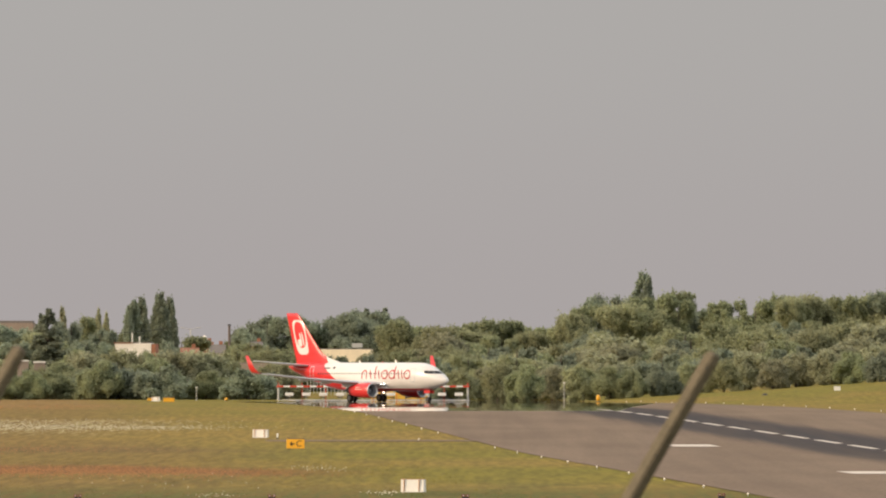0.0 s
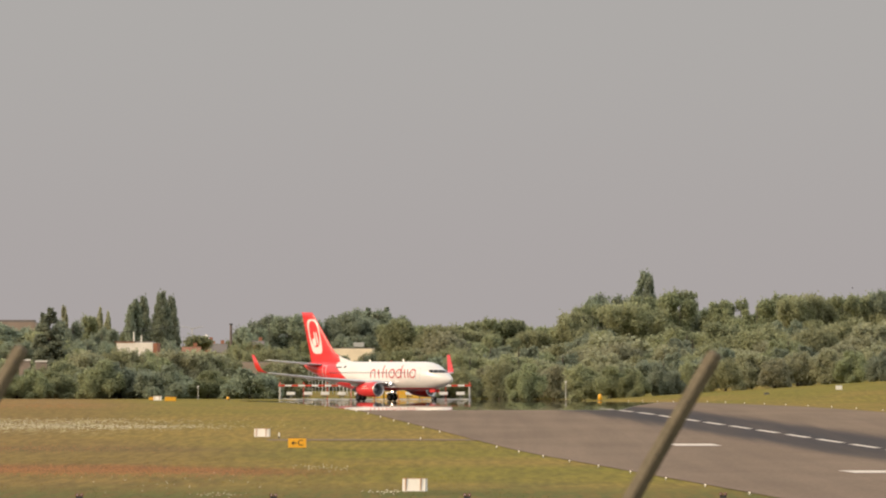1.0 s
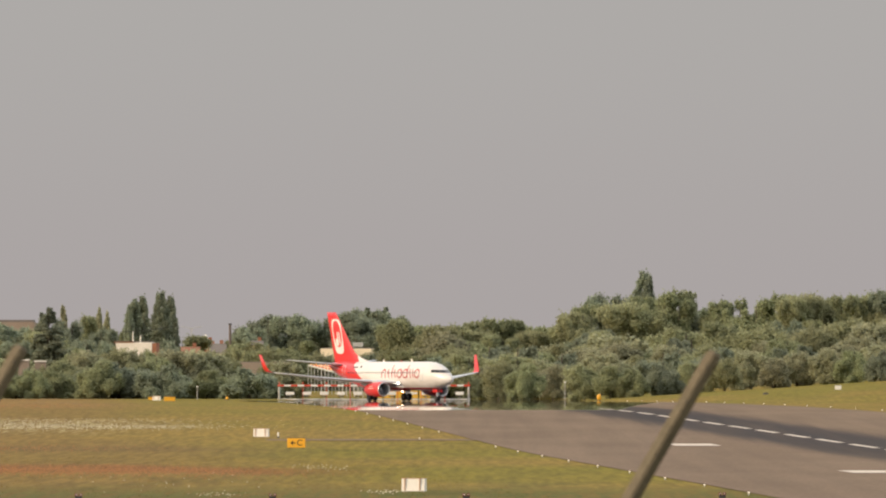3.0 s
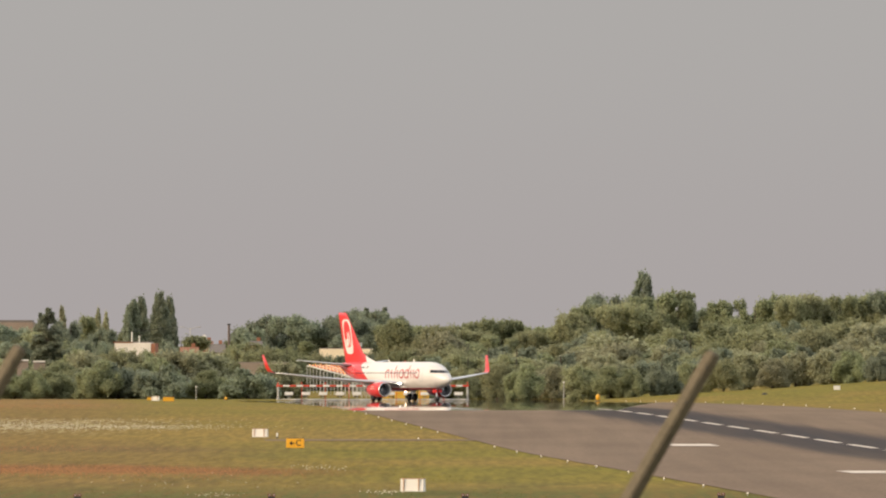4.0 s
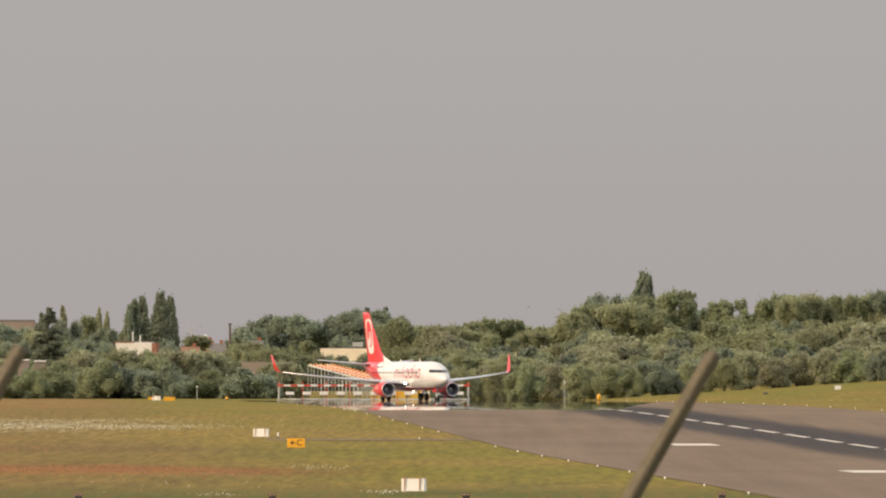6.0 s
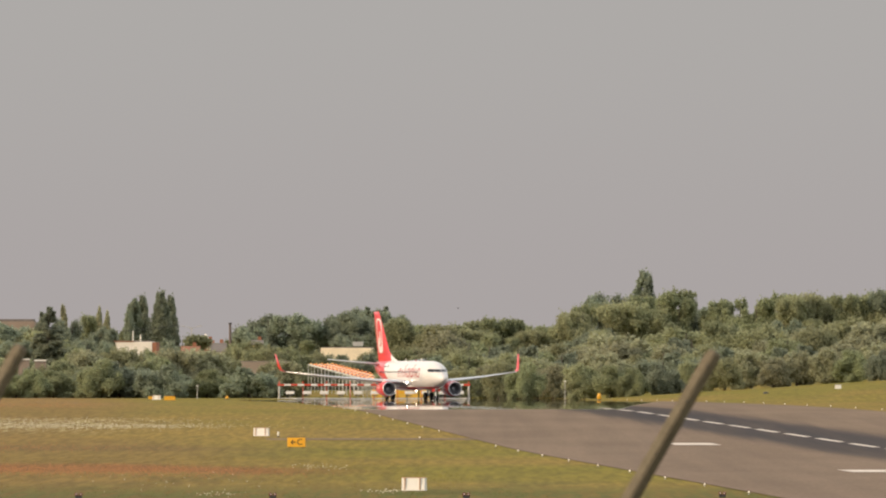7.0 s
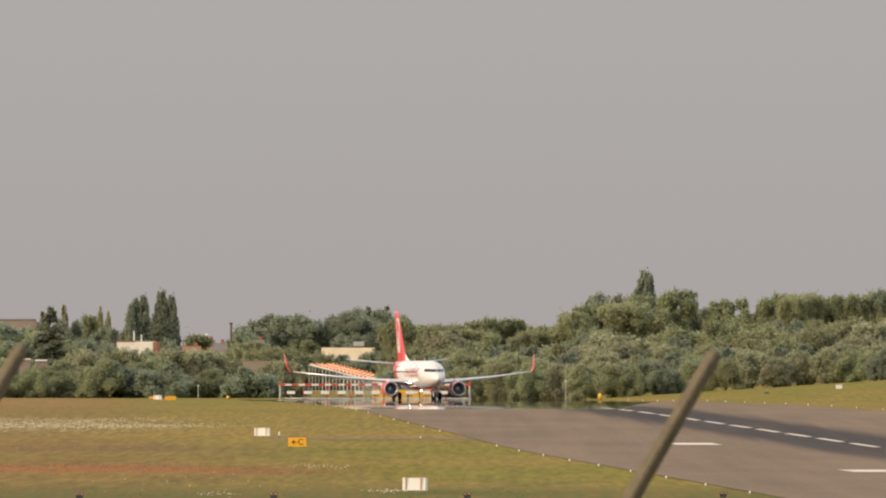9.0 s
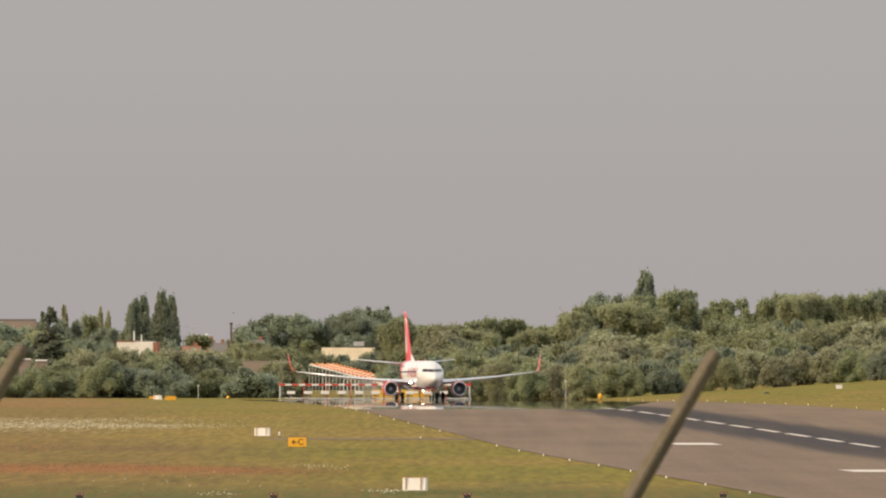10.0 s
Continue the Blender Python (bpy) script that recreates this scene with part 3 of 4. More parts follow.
    # doors, shown by their outlines
    for side in (-1, 1):
        for x, zc, h in ((11.2, 3.75, 0.92), (-9.9, 4.05, 0.9)):
            pts = [(x - 0.42, zc - h), (x + 0.42, zc - h), (x + 0.42, zc - h * 0.3), (x + 0.42, zc + h * 0.3), (x + 0.42, zc + h), (x - 0.42, zc + h), (x - 0.42, zc + h * 0.3), (x - 0.42, zc - h * 0.3)]
            part("door_outline", wrap(stroke(pts, 0.04, True), side), WINGGREY, plane)
        # the carrier's name, as plain loops and bars
        low, top, tall, r = 3.25, 4.45, 5.0, 0.098
        widths = ("loop", "bar", "bar", "tall", "loop", "bar", "tall", "bar", "arch")
        spots = (0.0, 1.1, 1.8, 2.75, 4.6, 5.8, 6.75, 7.5, 8.75)
        for kind, sp in zip(widths, spots):
            x = (0.75 + sp if side > 0 else 10.15 - sp)
            lean = 0.09 * (1 if side > 0 else -1)
            if kind == "loop":
                shapes = [(arc(x, 3.85, 0.6, 0.58, 0, 360)[:-1], True)]
            elif kind == "tall":
                shapes = [([(x - 0.45 * lean / 0.09 * 0.5, low), (x - 0.2 * lean / 0.09, 4.2), (x, tall)], False)]
                if sp < 5:
                    shapes.append((arc(x + (0.35 if side > 0 else -0.35), 3.85, 0.58, 0.58, 0, 360)[:-1], True))
            elif kind == "bar":
                shapes = [([(x - lean * 2, low), (x, 3.9), (x + lean * 2, top)], False)]
            else:
                shapes = [(arc(x, 3.9, 0.45, 0.52, 0, 180) , False), ([(x - 0.45, low), (x - 0.45, 3.9)], False), ([(x + 0.45, low), (x + 0.45, 3.9)], False)]
            for pts, closed in shapes:
                part("name_stroke", wrap(stroke(pts, r, closed), side), NAMERED, plane, "red painted stroke")
        part("registration_bar", wrap(box(1.3, 0.008, 0.17, (-6.6, 0, 4.75)), side), DARK, plane, "dark registration bar")
        part("flag_bar", wrap(box(0.45, 0.008, 0.3, (-5.2, 0, 4.8)), side), DARK, plane)
    return plane


AIRLINER = build_aircraft()

# ---- instruments and signs of the airfield


def place(ob, u, y, rz=0.0, lift=0.0):
    ob.matrix_basis = pose(*on(u, y, lift), 0, 0, rz)
    return ob


def build_localizer():
    """Array of aerials: a red and white boom on posts with a row of pale boxes under it."""
    ob = thing("localizer_antenna", pose(0, 0, 0), "red and white antenna boom on posts with white boxes", "antenna array")
    W, H = 29.0, 2.15
    for k in range(29):
        a, b = -W / 2 + k, -W / 2 + k + 1
        part("boom_segment", box(0.996, 0.16, 0.26, ((a + b) / 2, 0, H), 0.03), WHITE if k % 2 else BARRED, ob)
    for k in range(9):
        x = -W / 2 + 0.25 + k * (W - 0.5) / 8
        part("post", rod((x, 0, -0.3), (x, 0, H - 0.17), 0.05 if k not in (0, 8) else 0.15), GALV if k in (0, 8) else BARRED, ob)
        part("top_lamp", rod((x, 0, H + 0.17), (x, 0, H + 0.55), 0.1, 0.06), BARRED, ob)
    for k in range(11):
        x = -W / 2 + 1.9 + k * 2.55
        t = part("dipole_box", box(1.25, 0.3, 0.46, (x, -0.6, 0.98), 0.05), WHITE, ob, "white aerial box")
        part("stand", rod((x, -0.6, -0.3), (x, -0.6, 0.75), 0.05), GALV, t)
        part("box_foot", box(0.9, 0.25, 0.14, (x, -0.6, 0.5), 0.02), DARK, t)
    part("ground_rail", box(W, 0.2, 0.12, (0, 0.2, 0.12), 0.02), WHITE, ob)
    return ob


loc = build_localizer()
loc.matrix_basis = pose(-10.35, 3060, smooth_height(-10, 3060) - 0.05)


def build_barrier():
    ob = thing("yellow_barrier", pose(0, 0, 0), "low ochre yellow equipment barrier on the ground", "barrier")
    for k in range(5):
        p = part("panel", box(1.6, 0.5, 1.25, (-3.6 + k * 1.8, 0, 0.72), 0.06), OCHRE, ob)
        part("stripe", box(1.3, 0.04, 0.3, (-3.6 + k * 1.8, -0.26, 0.95), 0.01), WHITE if k % 2 else YELLOW, p)
        part("foot", box(1.2, 0.7, 0.2, (-3.6 + k * 1.8, 0, 0.05), 0.02), DARK, p)
    return ob


build_barrier().matrix_basis = pose(-6.3, 3068, smooth_height(-6, 3068))


def build_approach_frame(h, span=5.0):
    ob = thing("approach_light_frame", pose(0, 0, 0), "tall poles with a red and white crossbar and amber lamps", "approach lights", "approach lights beyond the runway")
    for s in (0, 1, 2):
        part("pole", rod((span * (s / 2 - 0.5), 0, -0.4), (span * (s / 2 - 0.5), 0, h - 0.1), 0.062), GALV, ob, "pale steel pole")
    for k in range(6):
        part("crossbar_segment", box(span / 6, 0.16, 0.30, (span * ((k + 0.5) / 6 - 0.5), 0, h), 0.02), BARRED if k % 2 else WHITE, ob)
    for k in range(5):
        x = span * ((k + 0.5) / 5 - 0.5)
        part("lamp", spin([(0.0, 0.03), (0.05, 0.075), (0.15, 0.09), (0.2, 0.03)], "Z", 10, True), LAMPAMBER, ob, "amber approach lamp", True, pose(x, -0.05, h + 0.15))
    return ob


for i in range(19):
    y = 3100 + i * 35.0
    f = i / 18
    fr = build_approach_frame(2.35 + 2.45 * f)
    fr.matrix_basis = pose(64.0 - LEAN * y, y, smooth_height(64.0 - LEAN * y, y))


def build_marker_board():
    """Low white box with two brown straps."""
    ob = thing("marker_board", pose(0, 0, 0), "low white marker box with brown straps in the grass", "marker", "white marker boxes")
    part("body", loft([[(x, y, z) for x, y in ((-0.58, -0.25 * s), (0.58, -0.25 * s), (0.58, 0.25 * s), (-0.58, 0.25 * s))] for z, s in ((-0.05, 1.0), (0.62, 0.75))]), WHITE, ob)
    for x in (-0.41, 0.35):
        part("strap", box(0.05, 0.54, 0.60, (x, 0, 0.33), 0.01), STRAP, ob)
    part("top_rim", box(1.18, 0.40, 0.03, (0, 0, 0.63), 0.01), STRAP, ob)
    return ob


mb = build_marker_board()
place(mb, 21.65, 998, -14)
for u, y, r in ((22.22, 1566, -14), (26.75, 2960, -14)):
    place(copy_thing(mb, pose(0, 0, 0)), u, y, r)


def build_taxi_sign(w, h, arrow, label):
    ob = thing("taxiway_sign", pose(0, 0, 0), label, "sign", "yellow airfield signs")
    part("panel", box(w, 0.28, h, (0, 0, 0.08 + h / 2), 0.025), YELLOW, ob, "yellow sign face")
    part("frame", box(w + 0.06, 0.22, 0.05, (0, 0.02, 0.08 + h + 0.02), 0.01), DARK, ob)
    for x in (-w * 0.36, w * 0.36):
        part("leg", rod((x, 0, -0.1), (x, 0, 0.12), 0.04), DARK, ob)
    if arrow:
        bm = box(0.30, 0.02, 0.07, (-0.20, -0.147, 0.08 + h * 0.5))
        for s in (-1, 1):
            o = bmesh.new()
            bmesh.ops.create_cube(o, size=1, matrix=pose(-0.29, -0.147, 0.08 + h * 0.5 + s * 0.06, 0, -s * 45) @ Matrix.Diagonal((0.2, 0.02, 0.07, 1)))
            merge(bm, o)
        part("arrow", bm, BLACK, ob, "black arrow")
        cu = bpy.data.curves.new("letter", "FONT")
        cu.body, cu.size, cu.extrude, cu.offset, cu.align_x, cu.align_y = "C", 0.60, 0.01, 0.0, "CENTER", "CENTER"
        cu.materials.append(BLACK)
        t = new("letter", cu)
        t.parent = ob
        t.matrix_basis = pose(0.25, -0.15, 0.08 + h * 0.5, 90)
        tagged(t, "black letter C")
    return ob


place(build_taxi_sign(1.27, 0.66, True, "yellow taxiway sign with black arrow and letter C"), 22.72, 1428, -8)
place(build_taxi_sign(1.5, 0.55, False, "small yellow sign at the far edge of the grass"), 26.8, 2770, 3)
place(build_taxi_sign(0.6, 0.4, False, "small orange sign beside a white marker box"), 25.75, 2950, 3)


def build_edge_light():
    ob = thing("edge_light", pose(0, 0, 0), "small runway edge light on a short stem", "runway light", "runway edge lights")
    part("stem", rod((0, 0, -0.05), (0, 0, 0.08), 0.02, 0.03, 8), GALV, ob)
    part("lens", spin([(0.08, 0.025), (0.09, 0.044), (0.14, 0.04), (0.16, 0.015)], "Z", 10, True), LAMPEDGE, ob, "pale glass lens", True)
    return ob


el = build_edge_light()
place(el, 37.0, 970)
for i in range(1, 24):
    if i not in (9, 10):
        place(copy_thing(el, pose(0, 0, 0)), 37.0, 970 + i * 58.65)
for i in range(16):
    place(copy_thing(el, pose(0, 0, 0)), 89.0, 1872 + i * 59.6)
for u, y in ((33.6, 1530), (24.0, 1500)):
    place(copy_thing(el, pose(0, 0, 0)), u, y)


def build_block(label):
    """Low dark red light housing with pale fronts."""
    ob = thing("approach_box", pose(0, 0, 0), label, "light housing", "low red housings")
    for x in (-0.13, 0.13):
        b = part("housing", box(0.15, 0.18, 0.13, (x * 0.8, 0, 0.2), 0.02), MAROON, ob)
        part("window", box(0.05, 0.02, 0.045, (x * 0.8, -0.093, 0.2), 0.005), WHITE, b)
    part("foot", box(0.32, 0.12, 0.18, (0, 0, 0.05), 0.02), DARK, ob)
    return ob


bk = build_block("low dark red light housing in the grass")
place(bk, 22.9, 944)
for u, y in ((13.9, 943), (4.9, 943), (35.0, 950)):
    place(copy_thing(bk, pose(0, 0, 0)), u, y)


def build_mast(h, label):
    ob = thing("airfield_mast", pose(0, 0, 0), label, "mast", "thin masts")
    part("pole", rod((0, 0, -0.2), (0, 0, h), 0.055, 0.05), GALV, ob)
    part("head", box(0.3, 0.25, 0.18, (0, 0, h + 0.08), 0.04), WHITE, ob, "pale lamp head")
    return ob


def at_x(x, y, lift=0.0):
    return pose(x, y, smooth_height(x, y) + lift)


build_mast(2.6, "thin pale mast with a lamp head").matrix_basis = at_x(17.6, 2930)
build_mast(1.9, "thin pale mast with a lamp head").matrix_basis = at_x(-36.2, 3000)


def build_bollard(h, r, m, label):
    ob = thing("marker_post", pose(0, 0, 0), label, "marker")
    part("body", spin([(-0.1, r), (h * 0.75, r), (h * 0.93, r * 0.75), (h, r * 0.2)], "Z", 14, True), m, ob, "", True)
    part("foot", spin([(-0.1, r * 1.4), (0.08, r * 1.35), (0.1, r)], "Z", 14, True), DARK, ob)
    return ob


build_bollard(0.95, 0.28, YELLOW, "yellow marker beside the runway").matrix_basis = at_x(22.3, 2900)
build_bollard(0.5, 0.22, YELLOW, "small yellow marker at the grass edge").matrix_basis = at_x(-31.8, 3000)
build_bollard(0.42, 0.07, WHITE, "short white marker post in the grass").matrix_basis = at_x(-12.55, 1552)
build_bollard(0.24, 0.3, DARK, "dark low marker on the grassy bank").matrix_basis = at_x(42.4, 2670)
cab = thing("equipment_cabinet", at_x(51.7, 2660), "white equipment box on the grassy bank", "cabinet")
part("body", box(0.85, 0.6, 0.55, (0, 0, 0.3), 0.04), WHITE, cab)
part("lid", box(0.93, 0.68, 0.06, (0, 0, 0.6), 0.02), GALV, cab)

# markings on the runway
paint = 0.045


def marking(name, u0, u1, y0, y1, label):
    n = max(2, int((y1 - y0) / 10))
    sheet(name, PAINT, [u0, u1], lin(y0, y1, n), paint, label=label, category="marking")


for i in range(24):
    y = 900 + i * 59.0
    if y + 30 < 2110:
        marking("centre_line_stripe", 63.3, 63.9, y, y + 42, "white centre line stripe on the runway")
for y0, u0 in ((1456, 50.3), (1146, 49.6)):
    marking("touchdown_mark", u0, u0 + 3.3, y0, y0 + 22, "white touchdown bar on the runway")

# ---- fence posts on the bank by the camera


def build_fence_post():
    ob = thing("fence_post", pose(0, 0, 0), "weathered concrete fence post with a leaning top arm", "fence post", "perimeter fence posts")
    part("post", box(0.085, 0.085, 2.3, (0, 0, 0.9), 0.012), GREYPOST, ob)
    arm = loft([[(x + r * math.cos(q) * 0.87, r * math.sin(q), z - r * math.cos(q) * 0.49) for q in [math.pi * i / 4 + o for i in (0, 2, 4, 6) for o in (-0.16, 0.16)]]
                for x, z, r in ((-0.015, 1.97, 0.034), (0.02, 2.06, 0.031), (0.325, 2.588, 0.0285), (0.337, 2.608, 0.027), (0.343, 2.618, 0.017))])
    part("arm", arm, GREYPOST, ob, "leaning grey arm")
    for f in (0.35, 0.7, 0.93):
        part("wire_hole", rod((0.02 + 0.315 * f, -0.035, 2.06 + 0.54 * f), (0.02 + 0.315 * f, 0.035, 2.06 + 0.54 * f), 0.004, None, 6), DARK, ob)
    return ob


fp = build_fence_post()
fp.matrix_basis = pose(0.976 - 0.34, 73, 7.0 - 2.612)
copy_thing(fp, pose(-1.512 - 0.34, 73, 7.02 - 2.612))

# ---- trees


def crown_mesh(name, lobes, count, leaf, material, seed, cores, loose):
    """Many small bent leaf clumps strewn loosely round the lobes (x, y, z, rx, ry, rz)."""
    rng = np.random.default_rng(seed)
    lob = np.array(lobes)
    area = (lob[:, 3] * lob[:, 5]) ** 1.0
    pick = rng.choice(len(lob), count, p=area / area.sum())
    d = rng.normal(size=(count, 3))
    d /= np.linalg.norm(d, axis=1)[:, None]
    r = np.clip(0.88 + loose * rng.normal(size=count), 0.2, 2.1)
    c = lob[pick, :3] + d * lob[pick, 3:] * r[:, None]
    c[:, 2] = np.maximum(c[:, 2], 0.05)
    whole = c - np.array([0, 0, lob[:, 2].mean() * 0.8])
    whole /= np.linalg.norm(whole, axis=1)[:, None] + 1e-9
    nrm = d * 0.2 + whole * 0.7 + np.array([0, 0, 0.15]) + rng.normal(size=(count, 3)) * 0.75
    nrm /= np.linalg.norm(nrm, axis=1)[:, None]
    t = np.cross(nrm, rng.normal(size=(count, 3)))
    t /= np.linalg.norm(t, axis=1)[:, None] + 1e-9
    b = np.cross(nrm, t)
    s = leaf * rng.uniform(0.45, 1.4, count)[:, None]
    w = s * rng.uniform(0.4, 0.75, count)[:, None]
    sag = -nrm * s * 0.22
    v = np.stack([c - t * s + sag, c + b * w, c + t * s + sag, c - b * w * 0.9, ], 1).reshape(-1, 3)
    k = np.arange(count) * 4
    faces = np.concatenate([np.stack([k, k + 3, k + 1], 1), np.stack([k + 3, k + 2, k + 1], 1)])
    # solid leaf-coloured cores, added to lighten dark gaps behind the outer leaves
    ico = bmesh.new()
    bmesh.ops.create_icosphere(ico, subdivisions=1, radius=1.0)
    iv = np.array([p.co[:] for p in ico.verts])
    it = np.array([[p.index for p in f.verts] for f in ico.faces])
    ico.free()
    allv, allf, base = [v], [faces], len(v)
    for L in lob[:cores]:
        wob = 0.62 * (1 + 0.2 * rng.normal(size=(len(iv), 1)))
        allv.append(L[:3] + iv * L[3:] * wob)
        allf.append(it + base)
        base += len(iv)
    me = bpy.data.meshes.new(name)
    me.from_pydata(np.concatenate(allv).tolist(), [], np.concatenate(allf).tolist())
    me.materials.append(material)
    return me


def boughs(centres, sub, rng):
    """Each bough (x, y, z, r) breaks up into smaller, uneven clumps."""
    out = []
    for x, y, z, r in centres:
        out.append((x, y, z, r * 0.62, r * 0.62, r * 0.55))
        for k in range(sub):
            d = rng.normal(size=3)
            d *= r * rng.uniform(0.45, 1.05) / np.linalg.norm(d)
            q = r * rng.uniform(0.22, 0.5)
            out.append((x + d[0], y + d[1], max(z + d[2] * 0.85, q * 0.5), q, q, q * rng.uniform(0.7, 1.2)))
    return out


def lobes_for(kind, h, w, rng):
    out = []
    if kind == "column":                       # upright spires, narrowing to the top
        for i in range(22):
            f = (i + 0.5) / 22
            r = w * 0.5 * ((0.72 + f * 0.93) if f < 0.3 else max(0.22, 1 - ((f - 0.3) / 0.78) ** 2.9))
            for q in range(6):
                a = rng.uniform(0, 6.28)
                e = r * rng.uniform(0.4, 0.75)
                out.append((math.cos(a) * e, math.sin(a) * e, h * (0.07 + 0.88 * f) + rng.normal() * 0.12, r * 0.30, r * 0.30, h * rng.uniform(0.03, 0.06)))
    elif kind == "cone":                       # a fir: whorls of drooping branches
        for i in range(24):
            f = (i + 0.5) / 24
            r = w * 0.5 * (1 - f) ** 0.75 + 0.12
            for q in range(7):
                a = rng.uniform(0, 6.28)
                e = r * rng.uniform(0.25, 0.95)
                out.append((math.cos(a) * e, math.sin(a) * e, h * (0.04 + 0.93 * f) - e * 0.22, r * 0.30, r * 0.30, h * 0.022))
    elif kind == "bush":
        big = [(0, 0, h * 0.36, w * 0.30)]
        for i in range(17):
            a, e = rng.uniform(0, 6.28), math.asin(rng.uniform(0.02, 1.0))
            r = w * rng.uniform(0.10, 0.19)
            big.append((math.cos(a) * math.cos(e) * w * 0.36, math.sin(a) * math.cos(e) * w * 0.34, max(r * 0.7, h * (0.06 + 0.78 * math.sin(e) * rng.uniform(0.8, 1.06))), r))
        out = boughs(big, 9, rng)
    else:
        big = [(0, 0, h * 0.52, w * 0.26)]
        for i in range(24):
            z = h * (0.22 + 0.70 * ((i * 0.618) % 1.0))
            env = w * 0.5 * (max(0.05, 1 - abs((z / h - 0.5) / 0.5) ** 3)) ** 0.5 * rng.uniform(0.5, 0.98)
            a, r = 2.4 * i + rng.uniform(-0.5, 0.5), w * rng.uniform(0.09, 0.17)
            big.append((math.cos(a) * env, math.sin(a) * env, min(z, h - r * 1.7), r))
        out = boughs(big, 9, rng)
    return out


def build_tree(kind, h, w, leaves, label, seed, count=5200, leaf=0.19):
    rng = np.random.default_rng(seed)
    ob = thing("tree" if kind != "bush" else "bush", pose(0, 0, -60), label, "tree" if kind != "bush" else "bush", "trees behind the airfield")
    lobes = lobes_for(kind, h, w, rng)
    tb = rod((0, 0, -0.3), (0, 0, h * 0.45), w * 0.035, w * 0.02, 8)
    rod((0, 0, h * 0.45), (0.1, 0, h * 0.86), w * 0.02, 0.03, 6, tb)
    part("trunk", tb, BARK, ob)
    for k in range(4):
        x, y, z, *_ = lobes[int(rng.integers(len(lobes)))]
        part("limb", rod((0, 0, min(z * 0.6, h * 0.5)), (x * 0.9, y * 0.9, z), w * 0.012, 0.02, 5), BARK, ob)
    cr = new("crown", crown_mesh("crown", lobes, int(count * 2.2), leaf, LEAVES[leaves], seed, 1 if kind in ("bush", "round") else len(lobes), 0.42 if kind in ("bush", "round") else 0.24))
    cr.parent = ob
    return ob


STOCK = {}
for i, (key, kind, h, w, leaves, label, count) in enumerate((
        ("poplar", "column", 15.0, 4.6, "dark", "tall columnar poplar above the thicket", 8840),
        ("fir", "cone", 15.0, 6.0, "dark", "dark dense conifer above the thicket", 9000),
        ("slim", "column", 11.0, 3.0, "grey", "slender pale poplar above the thicket", 5100),
        ("oak_a", "round", 12.0, 10.0, "dark", "broad dark green leafy tree", 15300),
        ("oak_b", "round", 12.0, 9.0, "green", "broad mid green leafy tree", 13600),
        ("oak_c", "round", 12.0, 11.0, "olive", "broad olive green leafy tree", 16150),
        ("bush_a", "bush", 7.5, 9.0, "green", "dense green bush in a thicket", 12750),
        ("bush_b", "bush", 7.0, 8.0, "grey", "dense grey-green willow bush in a thicket", 11900),
        ("bush_c", "bush", 8.0, 10.0, "olive", "dense olive green bush in a thicket", 13600),
        ("bush_d", "bush", 6.0, 8.0, "dark", "dense dark green bush in a thicket", 10200))):
    STOCK[key] = (build_tree(kind, h, w, leaves, label, 11 + i, count), h)
USED = set()
trng = random.Random(5)


def tree(key, x, y, h, wide=1.0):
    src, h0 = STOCK[key]
    s = h / h0
    m = pose(x, y, smooth_height(x, y) - 0.1, 0, 0, trng.uniform(0, 360))
    ob = src if key not in USED else copy_thing(src, m)
    USED.add(key)
    ob.matrix_basis = m @ Matrix.Diagonal((s * wide, s * wide, s, 1))
    return ob


# back row: the skyline from one side to the other (kind, x, y, height, spread)


def skyline(rows):
    for key, x, y, h, wide in rows:
        if key == "oak_a" or -8 < x < 8:
            h *= 1.06
        if x > 40:
            h *= 0.945
        tree(key, x, y, h, wide * (2.1 if key.startswith("oak") else 2.0 if key == "fir" else 1.5))
        if key.startswith("oak"):                      # younger trees fill the canopy between
            tree(trng.choice(("oak_a", "oak_b", "oak_c") if key != "oak_a" else ("oak_a", "oak_b")), x + trng.uniform(1.6, 3.0), y + trng.uniform(-30, 30), h * trng.uniform(0.66, 0.82), wide * 2.2)


skyline((("fir", -64.0, 3310, 15.0, 0.80), ("fir", -65.7, 3330, 14.2, 0.55), ("slim", -63.8, 3420, 15.6, 0.34), ("oak_b", -60.8, 3400, 14.4, 0.30),
         ("oak_a", -60.7, 3330, 13.0, 0.29), ("slim", -57.8, 3420, 15.3, 0.34), ("slim", -56.6, 3430, 14.6, 0.33), ("oak_a", -56.2, 3340, 11.6, 0.29),
         ("oak_b", -54.9, 3420, 11.7, 0.22), ("oak_b", -54.4, 3450, 11.9, 0.15), ("poplar", -51.7, 3400, 16.6, 0.56), ("poplar", -50.4, 3410, 17.1, 0.49),
         ("poplar", -52.3, 3390, 14.7, 0.38), ("poplar", -47.1, 3400, 17.9, 0.52), ("poplar", -45.6, 3405, 17.1, 0.45), ("oak_b", -43.1, 3360, 10.8, 0.71),
         ("oak_a", -70.7, 3330, 11.9, 0.47), ("oak_b", -68.1, 3340, 11.6, 0.48), ("oak_c", -62.6, 3320, 12.1, 0.42), ("oak_b", -38.9, 3600, 10.1, 0.34),
         ("oak_b", -41.0, 3620, 9.4, 0.28), ("oak_b", -33.9, 3500, 9.6, 0.59), ("oak_b", -31.1, 3480, 9.8, 0.47)))
